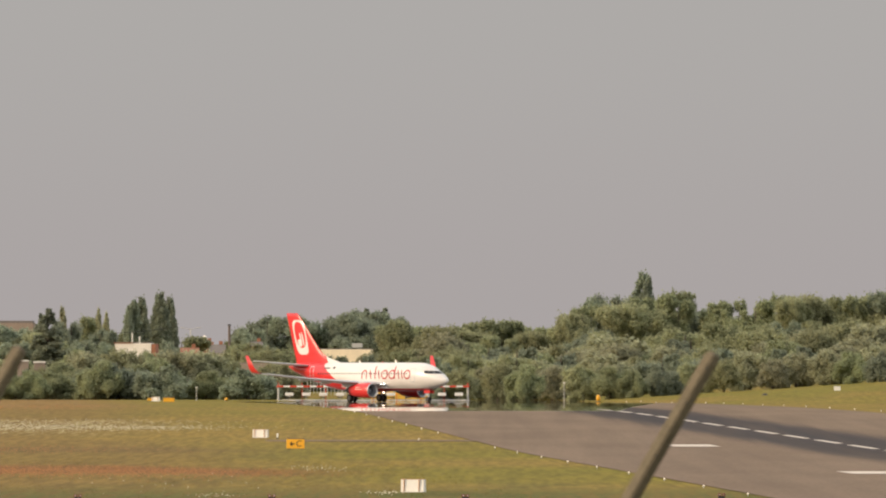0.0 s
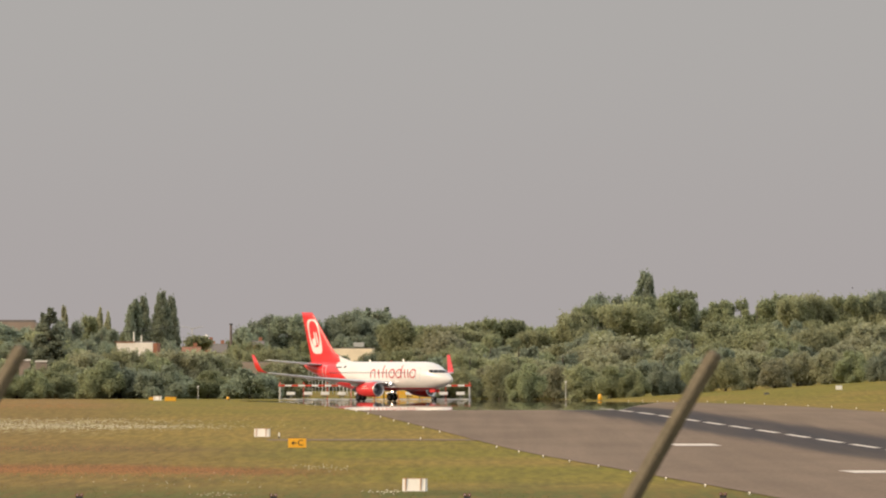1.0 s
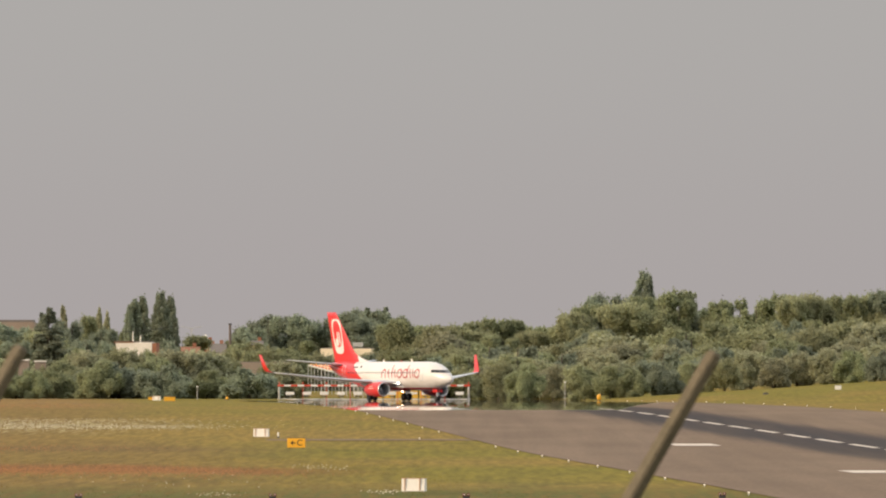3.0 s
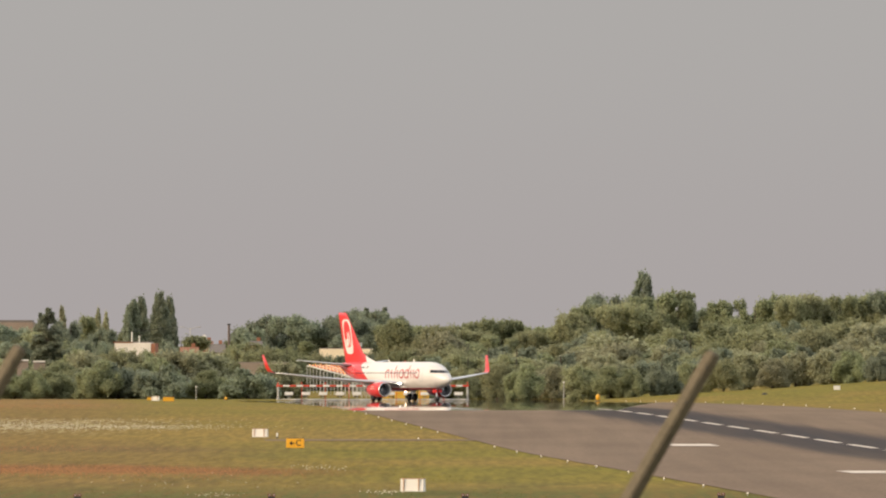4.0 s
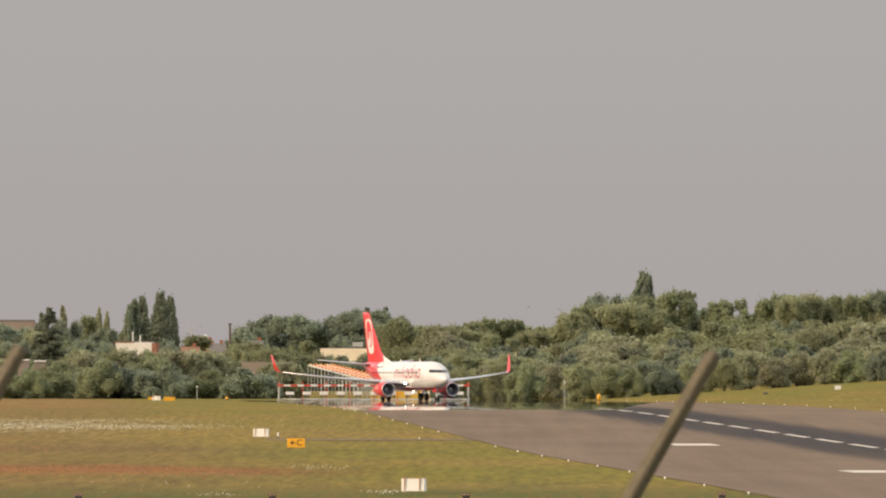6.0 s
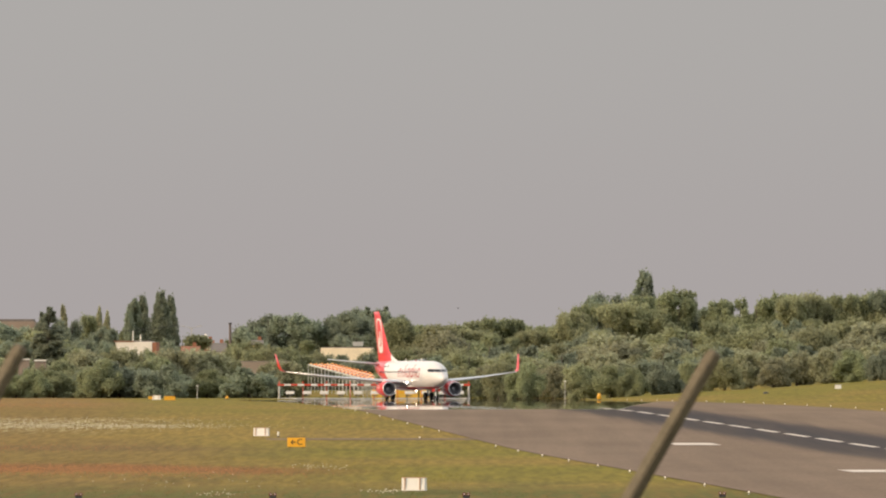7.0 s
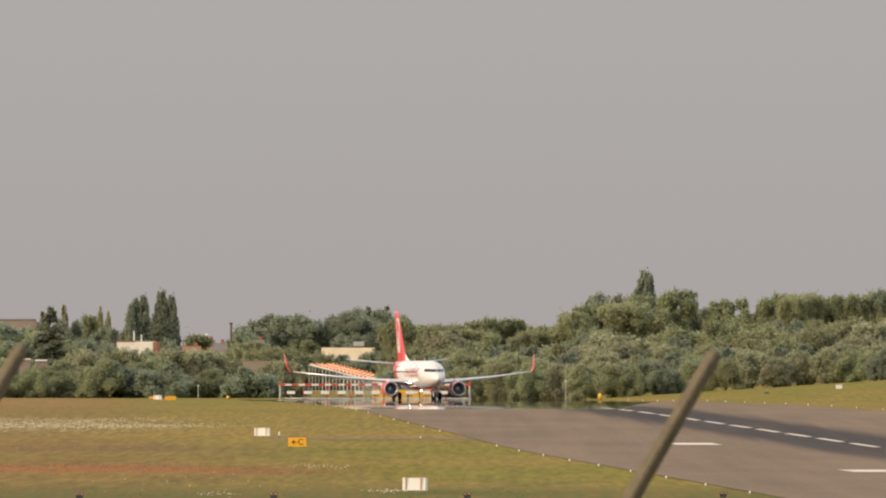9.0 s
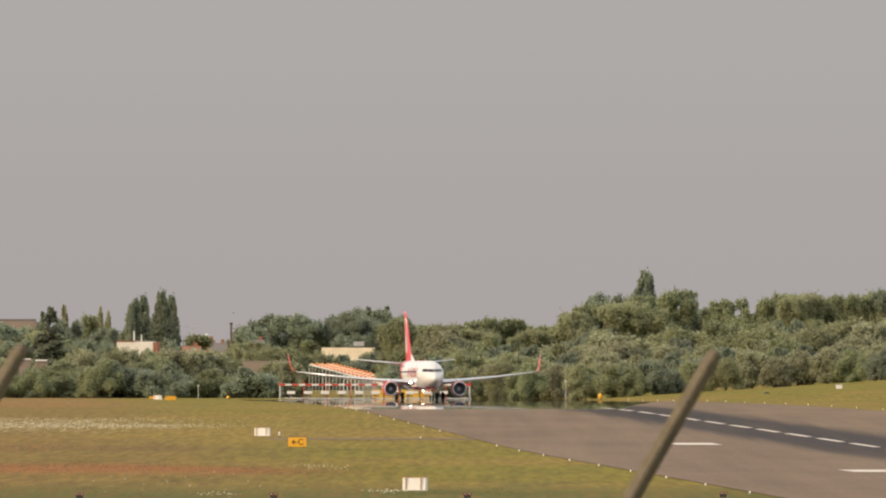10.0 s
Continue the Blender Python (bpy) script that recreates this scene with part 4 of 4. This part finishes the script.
skyline((("oak_a", -34.1, 3960, 15.0, 0.44), ("oak_a", -36.0, 3940, 12.7, 0.35), ("oak_a", -30.8, 3970, 14.6, 0.44), ("oak_a", -27.9, 3960, 15.1, 0.47),
         ("oak_a", -24.2, 3970, 14.8, 0.50), ("oak_a", -21.3, 3960, 13.6, 0.39), ("oak_a", -18.9, 3960, 13.9, 0.44), ("oak_a", -16.3, 3960, 15.6, 0.41),
         ("fir", -14.8, 3980, 16.6, 0.73), ("oak_a", -12.8, 3970, 16.3, 0.41), ("fir", -11.1, 3985, 16.7, 0.69), ("oak_a", -9.9, 3960, 14.8, 0.32),
         ("oak_b", -5.3, 3300, 12.9, 0.49), ("oak_c", -2.9, 3290, 12.4, 0.39), ("oak_b", 0.1, 3300, 11.8, 0.58), ("oak_c", 3.1, 3290, 11.6, 0.47),
         ("oak_b", -7.2, 3300, 11.5, 0.43)))
skyline((("oak_b", 6.8, 3300, 12.9, 0.47), ("oak_b", 8.8, 3310, 13.4, 0.48), ("oak_b", 10.5, 3300, 13.5, 0.31), ("oak_c", 13.8, 3290, 12.1, 0.36),
         ("oak_b", 16.1, 3300, 11.9, 0.39), ("oak_c", 18.8, 3290, 12.9, 0.34), ("oak_b", 20.5, 3300, 14.1, 0.35), ("oak_c", 22.6, 3280, 14.8, 0.31),
         ("oak_b", 24.1, 3290, 15.4, 0.27), ("oak_a", 26.4, 3300, 15.8, 0.31), ("oak_a", 28.6, 3300, 16.2, 0.33), ("oak_b", 30.7, 3310, 16.4, 0.33),
         ("poplar", 32.8, 3320, 19.6, 0.56), ("poplar", 33.5, 3315, 18.8, 0.44), ("oak_c", 31.6, 3290, 15.9, 0.44), ("oak_b", 34.9, 3290, 16.7, 0.34),
         ("oak_b", 37.0, 3300, 17.0, 0.30), ("oak_b", 38.2, 3290, 15.3, 0.27), ("oak_a", 41.3, 3310, 13.3, 0.45), ("oak_a", 43.9, 3320, 13.5, 0.38),
         ("oak_b", 45.9, 3300, 14.1, 0.35)))
skyline((("oak_b", 48.1, 3290, 15.4, 0.40), ("oak_b", 50.5, 3280, 15.3, 0.37), ("oak_b", 53.1, 3290, 16.0, 0.34), ("oak_c", 55.8, 3280, 16.1, 0.27),
         ("oak_c", 58.5, 3285, 16.3, 0.33), ("oak_b", 61.6, 3290, 15.0, 0.37), ("oak_b", 64.3, 3280, 15.2, 0.38), ("oak_b", 67.3, 3290, 15.4, 0.38),
         ("oak_a", 69.6, 3280, 15.8, 0.30), ("oak_c", 71.6, 3280, 16.3, 0.30), ("oak_b", 74.4, 3280, 15.7, 0.47), ("oak_b", -4.3, 3310, 11.9, 0.42), ("oak_c", -6.6, 3320, 11.6, 0.36), ("oak_b", 14.5, 3310, 12.3, 0.36),
         ("oak_c", 16.8, 3315, 12.1, 0.34), ("oak_b", -66.9, 3330, 11.7, 0.35), ("oak_c", -69.4, 3325, 11.0, 0.35), ("oak_a", -74.8, 3330, 12.3, 0.54)))
# middle and front rows: bushes shoulder to shoulder
for row, (y, step, h, dh) in enumerate(((3225, 3.9, 9.6, 1.7), (3170, 3.6, 7.7, 1.7), (3130, 3.6, 5.8, 1.8))):
    x = -76.0 + row * 1.7
    while x < 80:
        low = 1.0
        if x < -8:
            low = 0.80 if row == 0 else 0.92
        if -46 < x < -24:
            low = 0.72 if row == 0 else 0.92
        if -33 < x < -24:                           # a low building stands behind these
            low = 0.48 if row == 0 else 0.58 if row == 1 else 0.8
        if -22 < x < -8 and row == 0:
            low = 0.62
        if -60 < x < -46 and row < 2:
            low = 0.84 if row == 0 else 0.82
        if x < -62:
            low = 0.78
        if -27 < x < -4 and row == 1:
            low = 0.80
        if -23.5 < x < -6.5:
            x += 0.5                                # open ground along the approach lights
            continue
        if row == 0 and -54.5 < x < -45.5:
            x += 0.5
            continue
        key = trng.choice(("bush_a", "bush_b", "bush_c", "bush_a", "bush_d") if x < 0 else ("bush_a", "bush_b", "bush_b", "bush_c", "bush_c", "bush_d"))
        if row == 2 and trng.random() < 0.25:
            key = "bush_d"
        tree(key, x, y + trng.uniform(-12, 12), (h + trng.uniform(-dh, dh)) * low, trng.uniform(0.95, 1.35))
        x += step * trng.uniform(0.75, 1.2)
x = -29.0
while x < -7.5:
    tree(trng.choice(("bush_a", "bush_d", "bush_c")), x, 3810 + trng.uniform(-20, 20), trng.uniform(9.0, 9.8) if x < -27.5 else trng.uniform(7.5, 8.0), 0.9)
    x += trng.uniform(1.8, 2.6)
for x, h in ((-54.0, 8.3), (-52.2, 7.9), (-50.4, 8.3), (-48.6, 7.9), (-46.9, 8.4)):
    tree(trng.choice(("bush_a", "bush_c", "bush_b")), x * 0.985, 3250 + trng.uniform(-5, 5), h, 0.75)
# bushes by the houses and sheds, most placed to hide walls from the camera
for x, y, h in ((-42.6, 3275, 7.5), (-40.6, 3270, 7.2), (-38.6, 3275, 7.3), (-45.0, 3345, 10.3), (-43.9, 3350, 10.6), (-36.9, 3390, 8.0), (-38.9, 3400, 7.8), (-40.6, 3405, 7.6), (-43.2, 3330, 9.4),
                (-32.6, 3440, 8.6), (-31.3, 3440, 8.3), (-30.2, 3440, 8.7), (-34.6, 3440, 8.6), (-64.9, 3141, 5.5), (-62.4, 3143, 5.4), (-66.8, 3140, 5.8), (-60.2, 3144, 6.0)):
    tree(trng.choice(("bush_a", "bush_c", "bush_d")), x, y, h, 0.62)
# the bank on the far side of the runway carries its own bushes
x = 8.5
while x < 84:
    tree(trng.choice(("bush_a", "bush_d", "bush_c", "bush_b")), x, (3080 if x < 20 else 2960) + trng.uniform(-12, 12), trng.uniform(4.6, 6.4), trng.uniform(0.85, 1.1))
    x += trng.uniform(3.0, 4.6)

# ---- buildings behind the trees


def build_hall(w, d, h, wall_mat, label, eaves=0.5, windows=0):
    ob = thing("building", pose(0, 0, 0), label, "building")
    part("wall", box(w, d, h, (0, 0, h / 2), 0.03), wall_mat, ob)
    part("roof", box(w - 0.5, d - 0.5, eaves, (0, 0, h + eaves / 2 - 0.1), 0.04), ROOFGREY, ob)
    for k in range(windows):
        x = -w / 2 + w * (k + 0.5) / windows
        part("window", box(w / windows * 0.55, 0.08, 1.1, (x, -d / 2 - 0.02, h - 1.9), 0.02), GLASS, ob)
    return ob


def build_house(w, d, h, rh, wall_mat, label, tiles=TILE, roof_label="red tiled gable roof"):
    ob = thing("house", pose(0, 0, 0), label, "house")
    part("wall", box(w, d, h, (0, 0, h / 2), 0.02), wall_mat, ob)
    rings = [[(x, -d / 2 - 0.3, h), (x, d / 2 + 0.3, h), (x, 0, h + rh)] for x in (-w / 2 - 0.3, w / 2 + 0.3)]
    roof = part("roof", loft(rings), tiles, ob, roof_label)
    part("chimney", box(0.6, 0.6, 1.2, (w * 0.25, 0.3, h + rh), 0.02), BRICK, roof)
    part("window", box(1.1, 0.1, 1.2, (-w * 0.2, -d / 2, h * 0.6), 0.02), GLASS, ob)
    return ob


b1 = build_hall(5.9, 5.0, 8.3, PALEWALL, "white flat-roofed block above the bushes", 0.3)
b1.matrix_basis = pose(-49.7, 3290, 0.5, 0, 0, -5)
for x, hh in ((-0.16, 0.85), (1.05, 0.25)):
    part("flue", rod((x, -2.2, 7.6), (x, -2.2, 9.2 + hh), 0.10), WHITE, b1, "pale flue pipe")
part("brick_end", box(0.7, 4.9, 8.2, (3.3, 0, 4.1), 0.02), BRICK, b1, "brick end wall")
part("roof_trim", box(3.2, 0.1, 0.16, (-1.6, -2.55, 8.36), 0.01), TILE, b1, "reddish roof edge")
b2 = build_hall(9.6, 10.0, 7.85, PLASTER, "long cream hall with a flat roof", 0.25)
b2.matrix_basis = pose(-18.1, 3860, 0.1, 0, 0, -3)
part("rooftop_unit", box(1.9, 2.0, 0.8, (2.2, -3.0, 8.6), 0.05), GALV, b2, "grey rooftop unit")
b3 = build_hall(9.5, 20.0, 12.2, DULL, "large dull brown building with a flat roof", 0.5)
b3.matrix_basis = pose(-76.0, 3560, 0.3)
for (x, y, w, hgt, rh, m, lab) in ((-40.9, 3300, 2.5, 6.8, 1.3, BRICK, "brick house with a red tiled roof"),
                                   (-40.2, 3480, 1.7, 7.9, 1.3, BRICK, "narrow brick house with a red tiled roof")):
    build_house(w, 7.0, hgt, rh, m, lab).matrix_basis = pose(x, y, 0)
build_house(2.3, 7.0, 7.2, 1.5, PALEWALL, "pale house with a grey roof", ROOFGREY, "grey gable roof").matrix_basis = pose(-38.3, 3470, 0)
build_house(1.5, 6.0, 8.5, 0.7, PLASTER, "cream house with a low grey roof", ROOFGREY, "grey gable roof").matrix_basis = pose(-31.7, 3480, 0)
build_hall(9.5, 4.0, 5.6, DULL, "long low brown building behind the bushes", 0.2).matrix_basis = pose(-29.2, 3275, 0, 0, 0, -3)
tower = thing("silo", pose(-41.5, 3560, 0), "pale round silo with a domed top", "silo")
part("shaft", rod((0, 0, 0), (0, 0, 9.6), 0.42, 0.42, 20), PALEWALL, tower)
part("dome", spin([(9.6, 0.48), (9.9, 0.46), (10.2, 0.3), (10.35, 0.03)], "Z", 20), PALEWALL, tower, "", True)
ch = thing("chimney_stack", pose(-37.0, 3540, 0), "tall slim brick chimney", "chimney")
part("shaft", rod((0, 0, 0), (0, 0, 12.0), 0.27, 0.2, 16), SOOT, ch)
part("cap", rod((0, 0, 12.0), (0, 0, 12.25), 0.3, 0.3, 16), DARK, ch)

shed = build_hall(1.7, 3.0, 5.75, DULL, "small shed with a white roof edge among trees", 0.14)
shed.matrix_basis = pose(-64.9, 3152, 0.2)
part("fascia", box(1.9, 0.1, 0.22, (0, -1.7, 5.82), 0.01), WHITE, shed, "white roof edge")
copy_thing(shed, pose(-62.4, 3156, 0.0))


def build_street_lamp(h):
    ob = thing("street_lamp", pose(0, 0, 0), "tall street lamp with two curved arms", "street lamp")
    part("pole", rod((0, 0, 0), (0, 0, h), 0.12, 0.07), GALV, ob)
    for s in (-1, 1):
        arm = part("arm", rod((0, 0, h - 0.1), (s * 1.3, 0, h + 0.25), 0.05, 0.04, 8), GALV, ob)
        part("lamp_head", box(0.7, 0.25, 0.12, (s * 1.5, 0, h + 0.25), 0.04), GALV, arm)
    return ob


build_street_lamp(11.4).matrix_basis = pose(-43.6, 3530, 0)
wire = bpy.data.curves.new("overhead_wire", "CURVE")
wire.dimensions, wire.bevel_depth = "3D", 0.035
sp = wire.splines.new("POLY")
sp.points.add(16)
for i, p in enumerate(sp.points):
    f = i / 16
    p.co = (-57.5 + 13.2 * f, 3380, 10.6 + 1.0 * f - 1.4 * f * (1 - f), 1)
wire.materials.append(DARK)
tagged(new("overhead_wire", wire), "thin dark overhead wire between the poplars", "cable")

# ---- grass blades, seed heads and flowers nearer the camera


def blades(name, material, count, ys, us, tall, wide, seed, label, lean=0.5):
    """Single narrow blades standing on the ground, strewn in clumps."""
    rng = np.random.default_rng(seed)
    y = rng.uniform(*ys, count) + rng.normal(size=count) * 1.5
    u = rng.uniform(*us, count)
    patch = np.sin(u * 0.9 + 2.1 * np.sin(y * 0.021)) + np.sin(y * 0.05 + u * 0.35) + rng.normal(size=count) * 0.8
    keep = patch > -0.6
    y, u = y[keep], u[keep]
    n = len(y)
    verts, faces = [], []
    h = tall * rng.uniform(0.45, 1.15, n)
    w = wide * rng.uniform(0.6, 1.3, n)
    a = rng.uniform(0, math.pi, n)
    dx, dy = rng.normal(size=n) * lean * tall, rng.normal(size=n) * lean * tall
    for i in range(n):
        x, yy, z = on(u[i], y[i])
        cx, cy = math.cos(a[i]) * w[i], math.sin(a[i]) * w[i]
        verts += [(x - cx, yy - cy, z - 0.02), (x + cx, yy + cy, z - 0.02), (x + dx[i], yy + dy[i], z + h[i])]
        faces.append((3 * i, 3 * i + 1, 3 * i + 2))
    me = bpy.data.meshes.new(name)
    me.from_pydata(verts, [], faces)
    me.materials.append(material)
    return tagged(new(name, me), label, "grass", "", "stuff")


def flowers(name, material, spots, size, seed, label):
    """Small flower heads on stems, in patches (u, y, half width, half depth, count)."""
    rng = np.random.default_rng(seed)
    verts, faces = [], []
    for u0, y0, ru, ry, count in spots:
        for k in range(count):
            u, y = u0 + rng.normal() * ru * 0.5, y0 + rng.normal() * ry * 0.5
            x, y, z = on(u, y)
            h, s = rng.uniform(0.03, 0.12), size * rng.uniform(0.6, 1.3)
            b = len(verts)
            verts += [(x - s, y, z + h), (x, y - s, z + h - s * 0.5), (x + s, y, z + h), (x, y + s, z + h + s * 0.4), (x, y, z + h + s * 0.7)]
            faces += [(b, b + 1, b + 4), (b + 1, b + 2, b + 4), (b + 2, b + 3, b + 4), (b + 3, b, b + 4)]
    me = bpy.data.meshes.new(name)
    me.from_pydata(verts, [], faces)
    me.materials.append(material)
    return tagged(new(name, me), label, "flowers", "", "stuff")


blades("meadow_grass", GRASS, 9000, (935, 1330), (-2.0, 27.0), 0.08, 0.016, 3, "long dry meadow grass beside the runway")
FLOWER = mat("white_petals", (0.50, 0.45, 0.32), rough=0.8)
SORREL = mat("sorrel_heads", (0.30, 0.145, 0.055), rough=0.85, var=0.3, scale=0.5)
flowers("meadow_flowers", FLOWER, [(4.0, 1700, 9.0, 60, 1500), (14.0, 1690, 9.0, 40, 900), (9.0, 1780, 12.0, 50, 500), (20.4, 1195, 1.4, 30, 60), (20.0, 985, 0.8, 10, 60), (11.5, 962, 1.5, 10, 30), (10.0, 1060, 6.0, 80, 30)],
        0.036, 8, "scattered white flowers in the meadow")
flowers("sorrel", SORREL, [(4.0, 1165, 9.0, 60, 2600), (13.0, 1150, 6.0, 50, 900), (2.0, 1420, 12.0, 60, 900), (4.0, 2150, 14.0, 120, 900)], 0.04, 9, "reddish brown seed heads in the meadow")

# ---- a bird crossing the sky


def build_bird():
    k = 0.42
    ob = thing("bird", pose(0, 0, 0), "small dark bird in flight", "bird")
    part("body", spin([(p * k, q * k) for p, q in ((0.24, 0.01), (0.17, 0.05), (0.05, 0.075), (-0.12, 0.05), (-0.3, 0.015))], "X", 12, True), FEATHER, ob, "", True)
    wings = []
    for s in (-1, 1):
        w = loft([[(0.10, 0, 0.0), (0.0, 0, 0.02), (-0.10, 0, 0.0), (0.0, 0, -0.012)], [(0.10, s * 0.2, 0.0), (0.02, s * 0.2, 0.015), (-0.08, s * 0.2, 0.0), (0.0, s * 0.2, -0.01)],
                  [(-0.02, s * 0.42, 0), (-0.05, s * 0.42, 0.005), (-0.1, s * 0.42, 0), (-0.05, s * 0.42, -0.005)]])
        bmesh.ops.scale(w, vec=(k, k, k), verts=w.verts[:])
        wings.append((part("bird_wing", w, FEATHER, ob), s))
    part("tail", box(0.16 * k, 0.1 * k, 0.012, (-0.34 * k, 0, 0), 0.002), FEATHER, ob)
    return ob, wings


BIRD, BIRD_WINGS = build_bird()

# ---- movements: seconds, X of the main gear, heading in degrees turned from +X towards the camera
TURN = [(0, -10.580, 46.4), (1, -9.396, 50.2), (2.5, -7.909, 56.0), (4.5, -6.336, 63.4), (5.5, -5.642, 66.9), (7.5, -4.462, 74.4), (9, -3.745, 79.4), (10, -3.410, 82.1)]


def motions():
    ts = [i * 0.1 for i in range(101)]
    px = np.polyfit([r[0] for r in TURN], [r[1] for r in TURN], 3)
    ph = np.polyfit([r[0] for r in TURN], [r[2] for r in TURN], 3)
    dist = 2868.0
    rows, rolled, last, s = [], [], None, 0.0
    for t in ts:
        h = radians(float(np.polyval(ph, t)))
        x = float(np.polyval(px, t))
        if last is not None:
            fwd = (x - last) / max(math.cos((h + lasth) / 2), 0.12)
            s += fwd
            dist -= fwd * math.sin((h + lasth) / 2)
        last, lasth = x, h
        y = dist
        slope = (smooth_height(x, y - 12) - smooth_height(x, y)) / 12
        z = smooth_height(x, y) + 0.03
        m = pose(x, y, z) @ pose(0, 0, 0, 0, 0, -math.degrees(h)) @ pose(0, 0, 0, 0, -math.degrees(math.atan(slope * math.sin(h))), 0)
        rows.append((t, m))
        rolled.append((t, s))
    walk(AIRLINER, rows)
    for ob, at, r in WHEELS:
        walk(ob, [(t, pose(*at, 0, math.degrees(d / r), 0)) for t, d in rolled])
    way = [(0, 46.72, 13.72), (2.5, 30.61, 12.94), (5.5, 11.78, 11.72), (7.7, -3.56, 11.28), (10, -20.67, 10.94)]
    walk(BIRD, [(t, pose(x, 2000, z, 0, 0, 180)) for t, x, z in way])
    for w, sd in BIRD_WINGS:
        walk(w, [(i * 0.1, pose(0, 0, 0, sd * 32 * math.sin(i * 2.1))) for i in range(101)])


motions()
